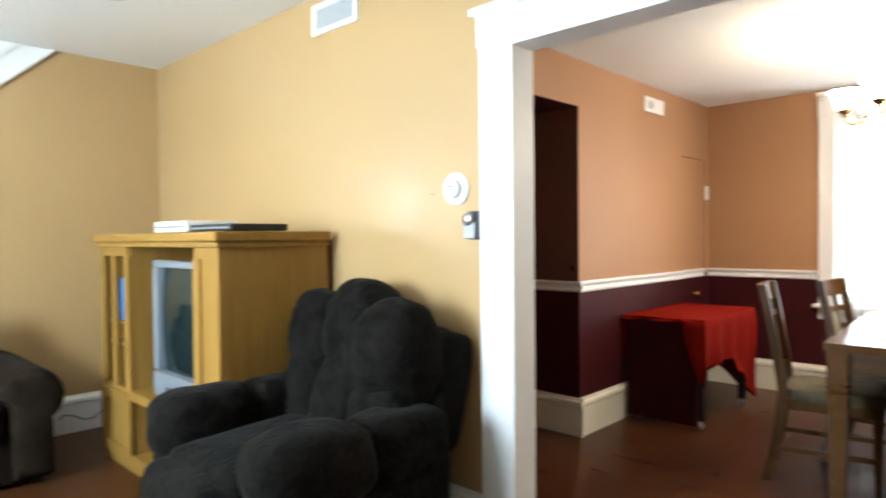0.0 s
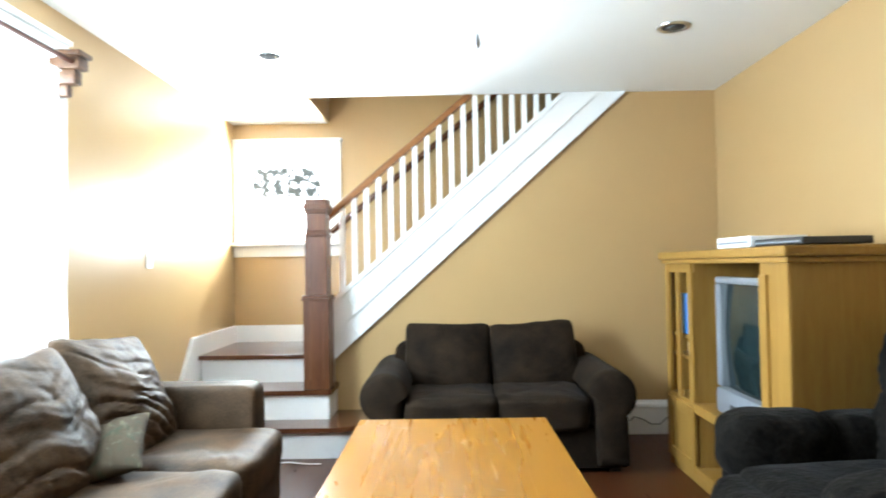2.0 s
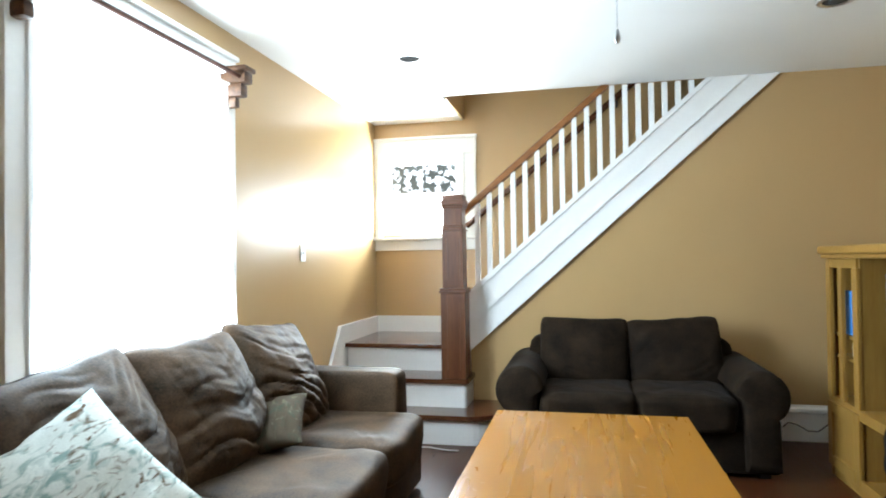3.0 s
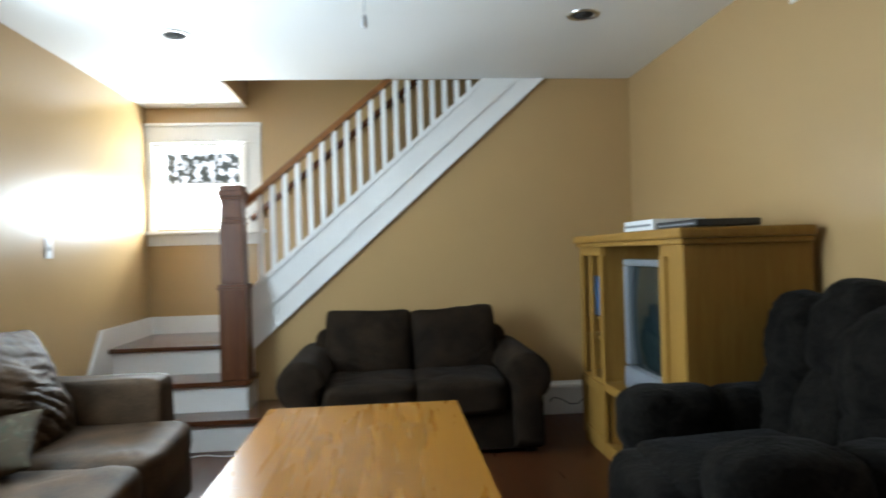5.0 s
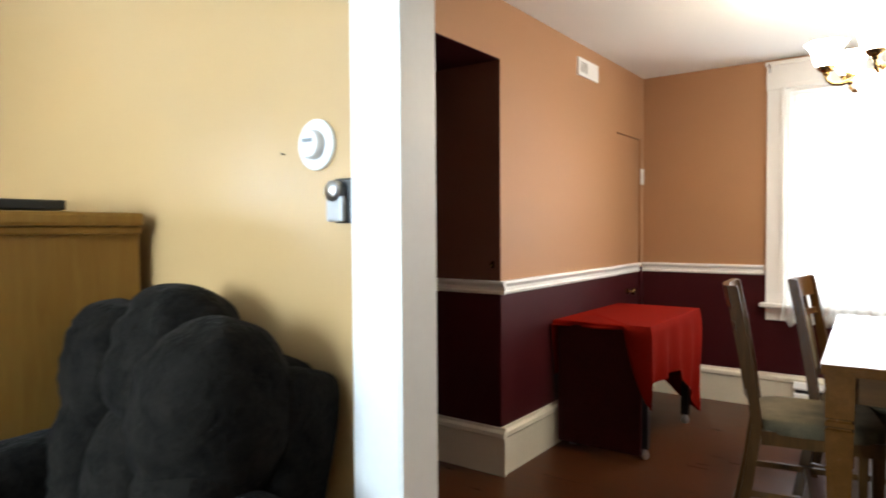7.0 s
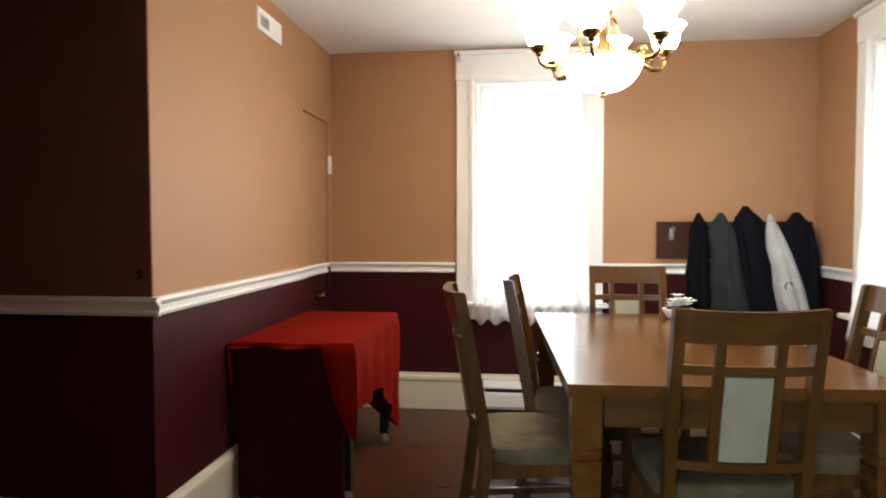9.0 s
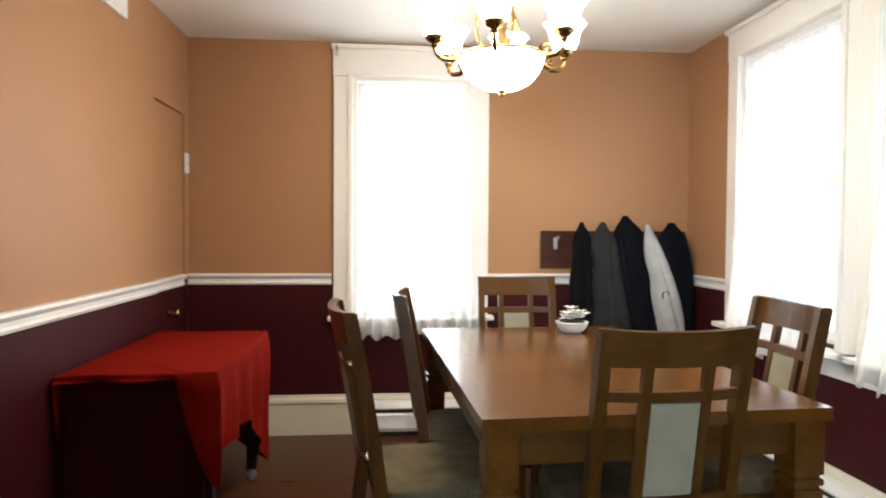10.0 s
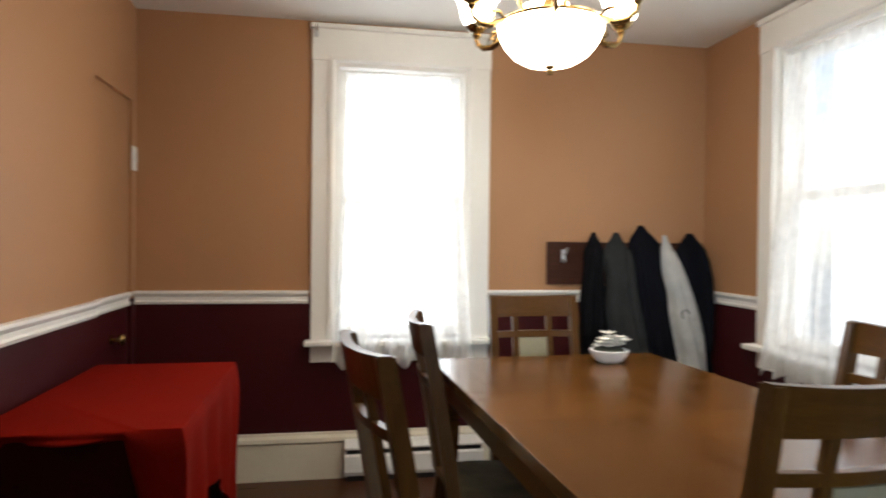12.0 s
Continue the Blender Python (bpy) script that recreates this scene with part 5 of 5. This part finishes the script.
def coat(x, top, bottom, w_top, w_bot, skew, mat, label, seed, deep=0.15, arm=1):
    """A garment hung by its collar: it widens and folds towards the hem."""
    c = thing("coat", (x, D_NORTH - 0.09, bottom), label, "coat", "hanging coats")
    bm = bmesh.new()
    rows, n = 26, 40
    rings = []
    for r in range(rows + 1):
        v = r / rows
        z = (top - bottom) * (1 - v)
        s = 0.22 + 0.78 * min(1.0, max(0.0, v - 0.015) / (0.06 + 0.10 * abs(math.sin(seed))))
        w = (w_top * s * (1 - v) + w_bot * v ** 0.8)
        w = max(w, 0.02)
        d = deep * (0.25 * s + 0.75 * v ** 0.6) * min(1, 0.25 + v * 3)
        cx = skew * v
        ring = []
        for i in range(n):
            a = 2 * math.pi * i / n
            fold = 1 + 0.09 * v * math.sin(5 * a + seed) + 0.05 * v * math.sin(9 * a + 2 * seed) + 0.08 * noise.noise(Vector((math.cos(a) * 2, v * 5, seed)))
            edge = 1 + 0.32 * noise.noise(Vector((v * 4.5, seed * 3 + (4 if math.cos(a) > 0 else 0), 1))) * min(1.0, abs(math.cos(a)) * 2)
            px = cx + math.cos(a) * w / 2 * fold * edge
            py = min(0.065, -0.02 + math.sin(a) * d / 2 * fold)
            ring.append(bm.verts.new((px, py, z + 0.012 * v * math.sin(3 * a + seed))))
        rings.append(ring)
    for a, b in zip(rings, rings[1:]):
        for i in range(n):
            bm.faces.new((a[i], a[(i + 1) % n], b[(i + 1) % n], b[i]))
    bm.faces.new(rings[0][::-1])
    bm.faces.new(rings[-1])
    part("cloth", bm, mat, c, smooth=True)
    # a sleeve hanging down one side
    h = top - bottom
    if mat is COAT[3]:
        mark = [(skew * 0.52 + 0.018 * math.cos(q), -0.10, h * 0.45 + 0.026 * math.sin(q)) for q in (0.5 * k for k in range(10))]
        part("printed_mark", tube(bmesh.new(), mark, 0.006, 6), COAT[1], c, "dark printed mark", smooth=True)
    pts = [(skew * v + arm * (0.5 * (w_top * (1 - v) + w_bot * v) * 0.62) + 0.012 * math.sin(6 * v + seed), -0.05 - 0.03 * v, h * (1 - v)) for v in (0.12, 0.2, 0.32, 0.46, 0.6, 0.72, 0.82)]
    part("sleeve", tube(bmesh.new(), pts, [0.012, 0.026, 0.034, 0.036, 0.036, 0.034, 0.028], 14), mat, c, smooth=True)
    return c


coat(0.325, 1.285, 0.62, 0.09, 0.15, 0.01, COAT[0], "black coat hanging from the rack", 1.0, 0.13, -1)
coat(0.455, 1.285, 0.50, 0.12, 0.25, 0.07, COAT[1], "dark grey wool coat hanging from the rack", 2.3, 0.18, 1)
coat(0.595, 1.325, 0.48, 0.15, 0.22, 0.11, COAT[2], "navy coat hanging from the rack", 3.4, 0.21, -1)
coat(0.735, 1.275, 0.50, 0.06, 0.20, 0.16, COAT[3], "pale grey jacket hanging from the rack", 4.1, 0.22, 1)
coat(0.885, 1.285, 0.50, 0.17, 0.20, 0.04, COAT[2], "navy padded coat hanging from the rack", 5.7, 0.16, 1)


# ---------------------------------------------------------------- small things
def flower_bowl(x, y, z):
    f = thing("flower_bowl", (x, y, z), "white china bowl of white artificial flowers", "flower bowl")
    part("bowl", turned(bmesh.new(), [(0.035, 0.002), (0.05, 0.01), (0.066, 0.03), (0.074, 0.05), (0.070, 0.052), (0.060, 0.03), (0.0, 0.02)], 24), WHITEPLASTIC, f, smooth=True)
    SOIL = material("dark_moss", (0.02, 0.022, 0.012), 0.9, vary=0.4, grain=120, bump=0.5)
    part("moss", turned(bmesh.new(), [(0.066, 0.040), (0.05, 0.058), (0.0, 0.062)], 18), SOIL, f, smooth=True)
    PETAL = material("white_petals", (0.72, 0.71, 0.66), 0.7, vary=0.1, bump=0.05)
    rnd = random.Random(4)
    for i in range(20):
        a, r = rnd.uniform(0, 6.28), rnd.uniform(0.0, 0.062)
        c = Vector((r * math.cos(a), r * math.sin(a), rnd.uniform(0.07, 0.115) - r * 0.4))
        bm = bmesh.new()
        for p in range(6):
            b = 2 * math.pi * p / 6 + a
            d = Vector((math.cos(b), math.sin(b), 0.35))
            s = Vector((-math.sin(b), math.cos(b), 0))
            q = [c, c + d * 0.016 + s * 0.011, c + d * 0.032, c + d * 0.016 - s * 0.011]
            lo = [v - Vector((0, 0, 0.002)) for v in q]
            top = [bm.verts.new(v) for v in q]
            bot = [bm.verts.new(v) for v in lo]
            bm.faces.new(top)
            bm.faces.new(bot[::-1])
            for j in range(4):
                bm.faces.new((top[j], bot[j], bot[(j + 1) % 4], top[(j + 1) % 4]))
        part("flower", bm, PETAL, f)
    return f


flower_bowl(-0.01, 5.23, 0.77)


def wall_vent(place, w, h, slats, label, dark=None):
    v = thing("wall_vent", place, label, "vent")
    bm = bmesh.new()
    box(bm, -w / 2, -0.012, 0, w / 2, 0.0, 0.022)
    box(bm, -w / 2, -0.012, h - 0.022, w / 2, 0.0, h)
    box(bm, -w / 2, -0.012, 0.022, -w / 2 + 0.025, 0.0, h - 0.022)
    box(bm, w / 2 - 0.025, -0.012, 0.022, w / 2, 0.0, h - 0.022)
    part("frame", bm, TRIM, v)
    part("backing", boxed(-w / 2 + 0.02, -0.003, 0.02, w / 2 - 0.02, 0.0, h - 0.02), dark or SILVER, v)
    for i in range(slats):
        z = 0.024 + (h - 0.048) * (i + 0.5) / slats
        bm = bmesh.new()
        vs = [bm.verts.new(p) for p in ((-w / 2 + 0.024, -0.011, z - 0.005), (w / 2 - 0.024, -0.011, z - 0.005), (w / 2 - 0.024, -0.002, z + 0.005), (-w / 2 + 0.024, -0.002, z + 0.005),
                                        (-w / 2 + 0.024, -0.011, z - 0.003), (w / 2 - 0.024, -0.011, z - 0.003), (w / 2 - 0.024, -0.002, z + 0.007), (-w / 2 + 0.024, -0.002, z + 0.007))]
        for q in ((0, 1, 2, 3), (7, 6, 5, 4), (0, 4, 5, 1), (2, 6, 7, 3), (1, 5, 6, 2), (0, 3, 7, 4)):
            bm.faces.new([vs[j] for j in q])
        part("slat", bm, TRIM, v)
    return v


wall_vent(pose(-2.41, NORTH, 2.268), 0.355, 0.15, 8, "white metal wall vent high on the wall")
vent = wall_vent(pose(D_WEST, 5.24, 2.152, 0, 0, 90), 0.30, 0.105, 6, "white metal wall vent, half shut, high on the wall", BLACK)
part("shutter", boxed(-0.02, -0.0135, 0.021, 0.127, -0.0115, 0.084), TRIM, vent, "flat white shutter plate")


def thermostat():
    t = thing("round_thermostat", (-1.62, NORTH, 1.444), "round white thermostat on a large wall plate", "thermostat")
    m = pose(0, 0, 0, 90, 0, 0)
    bm = turned(bmesh.new(), [(0.066, 0.0), (0.066, 0.008), (0.060, 0.013), (0.0, 0.013)], 40)
    bmesh.ops.transform(bm, matrix=m, verts=bm.verts)
    part("wall_plate", bm, WHITEPLASTIC, t, smooth=True)
    bm = turned(bmesh.new(), [(0.038, 0.013), (0.038, 0.030), (0.033, 0.036), (0.0, 0.036)], 32)
    bmesh.ops.transform(bm, matrix=m, verts=bm.verts)
    part("dial", bm, WHITEPLASTIC, t, smooth=True)
    part("scale_window", boxed(-0.02, -0.038, 0.004, 0.016, -0.035, 0.014), SILVER, t)
    b = thing("wall_holder", (-1.523, NORTH, 1.222), "silver and black wall-mounted holder", "wall holder")
    part("plate", boxed(-0.028, -0.012, 0.018, 0.032, 0.0, 0.13, bevel=0.005), BLACK, b)
    part("body", boxed(-0.038, -0.032, 0.022, 0.019, -0.012, 0.086, bevel=0.008), SATIN, b)
    bm = turned(bmesh.new(), [(0.026, 0.012), (0.026, 0.034), (0.018, 0.042), (0.0, 0.044)], 24)
    bmesh.ops.transform(bm, matrix=pose(-0.012, 0, 0.098, 90, 0, 0), verts=bm.verts)
    part("cap", bm, STEEL, b, smooth=True)


thermostat()


def wall_plate(place, label, category="switch"):
    s = thing("light_switch", place, label, category)
    part("plate", boxed(-0.036, -0.006, -0.058, 0.036, 0.0, 0.058, bevel=0.003), WHITEPLASTIC, s)
    part("toggle", boxed(-0.006, -0.016, -0.012, 0.006, -0.006, 0.010, bevel=0.002), WHITEPLASTIC, s)


wall_plate(pose(-3.80, SOUTH, 1.295, 0, 0, 180), "white light switch beside the stairs")
hook = thing("wall_hook", (-2.045, 4.2, 1.03), "small dark brass hook inside the passage", "hook")
part("plate", boxed(-0.010, -0.004, 0.0, 0.010, 0.0, 0.035, bevel=0.001), BRASS, hook)
part("hook", tube(bmesh.new(), [(0, -0.004, 0.02), (0, -0.022, 0.014), (0, -0.028, 0.024)], 0.004, 8), BRASS, hook, smooth=True)
wall_plate(pose(D_WEST, 6.243, 1.61, 0, 0, 90), "small white wall plate near the corner")


# dark colour for the shade inside the recess, laid on flat discs
RECESS_SHADE = material("shaded_light_recess", (0.07, 0.068, 0.065), 0.9, vary=0.1, bump=0.02, spec=0.03)


def downlight(x, y):
    d = thing("recessed_light", (x, y, CEIL), "unlit recessed ceiling light with a metal trim", "ceiling light", "recessed lights")
    bm = bmesh.new()
    n = 32
    prof = [(0.085, 0.0), (0.083, -0.006), (0.066, -0.008), (0.060, -0.002)]
    rings = [[bm.verts.new((r * math.cos(2 * math.pi * i / n), r * math.sin(2 * math.pi * i / n), z)) for i in range(n)] for r, z in prof]
    for a, b in zip(rings, rings[1:]):
        for i in range(n):
            bm.faces.new((a[i], a[(i + 1) % n], b[(i + 1) % n], b[i]))
    part("trim_ring", bm, STEEL, d, smooth=True)
    part("reflector", turned(bmesh.new(), [(0.0, -0.003), (0.062, -0.0015)], 32), RECESS_SHADE, d)
    part("bulb", turned(bmesh.new(), [(0.034, -0.002), (0.030, -0.008), (0.0, -0.012)], 20), RECESS_SHADE, d, smooth=True)


downlight(-3.57, -0.31)
downlight(-3.25, 1.92)

chain = thing("pull_chain", (-1.60, 0.80, CEIL), "thin ceiling pull chain with a dark knob", "pull chain")
part("chain", tube(bmesh.new(), [(0, 0, 0), (0, 0, -0.62)], 0.0015, 6), STEEL, chain)
part("knob", turned(bmesh.new(), [(0.003, -0.625), (0.006, -0.635), (0.008, -0.652), (0.005, -0.663), (0.0, -0.665)], 12), STEEL, chain, smooth=True)

# curtain pole on its carved bracket
pole = thing("curtain_pole", (-2.22, SOUTH + 0.11, 2.20), "thin dark curtain pole on carved wooden brackets", "curtain pole")
part("pole", tube(bmesh.new(), [(-0.70, 0, 0), (0.70, 0, 0)], 0.012, 12), RACKWOOD, pole, smooth=True)
for s in (-1, 1):
    bm = bmesh.new()
    box(bm, s * 0.64 - 0.055, -0.11, 0.03, s * 0.64 + 0.055, 0.045, 0.055, bevel=0.006)
    box(bm, s * 0.64 - 0.042, -0.11, -0.03, s * 0.64 + 0.042, 0.035, 0.03, bevel=0.012)
    box(bm, s * 0.64 - 0.034, -0.11, -0.10, s * 0.64 + 0.034, 0.01, -0.03, bevel=0.014)
    box(bm, s * 0.64 - 0.022, -0.11, -0.155, s * 0.64 + 0.022, -0.03, -0.10, bevel=0.012)
    part("bracket", bm, CARVED, pole, "carved brown wooden bracket", smooth=True)


# closet door in the dining room corner, painted like the wall
door = thing("door_1", (D_WEST - 0.016, 5.74, 0), "flat closet door painted clay and maroon", "door", kind="structure")
part("door_leaf", boxed(-0.035, 0.003, 0.01, 0.0, 0.477, RAIL), MAROON, door)
part("door_leaf", boxed(-0.035, 0.003, RAIL, 0.0, 0.477, 1.882), CLAY, door)
part("rail_strip", prism(bmesh.new(), [(d * 0.8, z) for d, z in RAIL_SHAPE], 0.003, 0.477, "y"), TRIM, door)
bm = turned(bmesh.new(), [(0.024, 0.0), (0.024, 0.004), (0.008, 0.008), (0.008, 0.03), (0.022, 0.036), (0.026, 0.048), (0.018, 0.058), (0.0, 0.06)], 20)
bmesh.ops.transform(bm, matrix=pose(0, 0.25, 0.77, 0, 90, 0), verts=bm.verts)
part("door_knob", bm, BRASS, door, "brass door knob", smooth=True)


def heater(place, length, label):
    h = thing("baseboard_heater", place, label, "heater")
    n = length / 2
    bm = prism(bmesh.new(), [(0.0, 0.03), (-0.05, 0.03), (-0.06, 0.05), (-0.06, 0.13), (-0.052, 0.14), (0.0, 0.14)], -n, n, "x")
    part("cover", bm, WHITEPLASTIC, h)
    # black blocks stand in for the shade in the slot and under the cover
    part("slot", boxed(-n + 0.01, -0.045, 0.14, n - 0.01, 0.0, 0.165), BLACK, h)
    part("hood", prism(bmesh.new(), [(0.0, 0.165), (-0.058, 0.165), (-0.06, 0.175), (-0.03, 0.20), (0.0, 0.205)], -n, n, "x"), WHITEPLASTIC, h)
    part("foot_gap_shade", boxed(-n + 0.01, -0.04, 0.0, n - 0.01, 0.0, 0.03), BLACK, h)
    return h


heater(pose(-0.62, D_NORTH - 0.029, 0), 0.72, "white baseboard heater with a dark slot below the window")
heater(pose(D_EAST - 0.029, 4.6, 0, 0, 0, -90), 2.7, "long white baseboard heater with a dark slot")

# trees and sky beyond the stair window
LEAFY = bpy.data.materials.new("distant_foliage")
LEAFY.use_nodes = True
ln, ll = LEAFY.node_tree.nodes, LEAFY.node_tree.links
co = ln.new("ShaderNodeTexCoord")
no = ln.new("ShaderNodeTexNoise")
no.inputs["Scale"].default_value, no.inputs["Detail"].default_value = 7.0, 6
ll.new(co.outputs["Object"], no.inputs["Vector"])
rp = ln.new("ShaderNodeValToRGB")
rp.color_ramp.elements[0].position, rp.color_ramp.elements[1].position = 0.47, 0.60
rp.color_ramp.elements[0].color, rp.color_ramp.elements[1].color = (0.05, 0.06, 0.055, 1), (0.9, 0.95, 1.0, 1)
ll.new(no.outputs[0], rp.inputs[0])
lb = ln["Principled BSDF"]
ll.new(rp.outputs[0], lb.inputs["Base Color"])
ll.new(rp.outputs[0], lb.inputs["Emission Color"])
lb.inputs["Emission Strength"].default_value = 1.6
structure("backdrop", boxed(-14.2, -7, -1, -14.0, 5, 8), LEAFY, "bright foliage and sky outside", "backdrop")
structure("ground", boxed(-60, -60, -0.6, 60, 60, -0.45), material("pale_ground", (0.35, 0.35, 0.33), 0.9), "pale ground outside the house", "ground")

cable = thing("cable", (-3.93, -0.55, 0.0), "thin white cable lying along the stair foot", "cable")
part("cord", tube(bmesh.new(), [(0.02 * math.sin(i * 0.9) + 0.04 * noise.noise(Vector((i * 0.4, 0, 0))) + 0.03, -0.35 + 0.05 * i, 0.005) for i in range(17)], 0.004, 6), WHITEPLASTIC, cable, smooth=True)

# rail on the outer wall of the stairwell
rail = thing("wall_handrail", (WEST, 0, 0), "dark wooden handrail fixed to the stairwell wall", "handrail")


def rail_at(y):
    return (0.07, y, 1.612 + 0.816 * (y - -0.175))


part("rail", tube(bmesh.new(), [rail_at(y) for y in (-0.28, 0.6, 1.2, 1.9)], 0.026, 12), TREAD, rail, smooth=True)
for y in (-0.17, 1.0, 1.75):
    px, py, pz = rail_at(y)
    part("bracket", tube(bmesh.new(), [(0.0, py, pz - 0.07), (0.035, py, pz - 0.065), (0.065, py, pz - 0.022)], 0.008, 8), BLACK, rail, smooth=True)

cord = thing("cable", (STAIR + 0.04, 1.98, 0.0), "thin dark cable slung along the baseboard", "cable")
part("cord", tube(bmesh.new(), [(0.005 + 0.012 * noise.noise(Vector((i * 0.5, 3, 0))), 0.03 * i, 0.10 + 0.03 * math.sin(i * 0.8) + 0.02 * noise.noise(Vector((i * 0.6, 0, 0)))) for i in range(15)], 0.004, 6), BLACK, cord, smooth=True)

nail = thing("wall_nail", (-1.755, NORTH, 1.43), "small dark nail sticking out of the tan wall", "nail")
part("shank", tube(bmesh.new(), [(0, 0, 0), (0, -0.007, 0.001)], 0.0016, 6), BLACK, nail)
part("head", tube(bmesh.new(), [(0, -0.007, 0.001), (0, -0.0085, 0.001)], 0.0035, 8), BLACK, nail)

for sx in (-0.445, 0.445):
    clip = thing("curtain_bracket", (-0.693 + sx, D_NORTH - 0.046, 2.275), "small metal curtain bracket screwed to the window casing", "bracket")
    part("plate", boxed(-0.008, -0.006, -0.025, 0.008, 0.0, 0.025, bevel=0.001), STEEL, clip)
    part("hook", tube(bmesh.new(), [(0, -0.005, 0.01), (0, -0.04, 0.012), (0, -0.048, 0.024)], 0.004, 8), BRASS, clip, smooth=True)
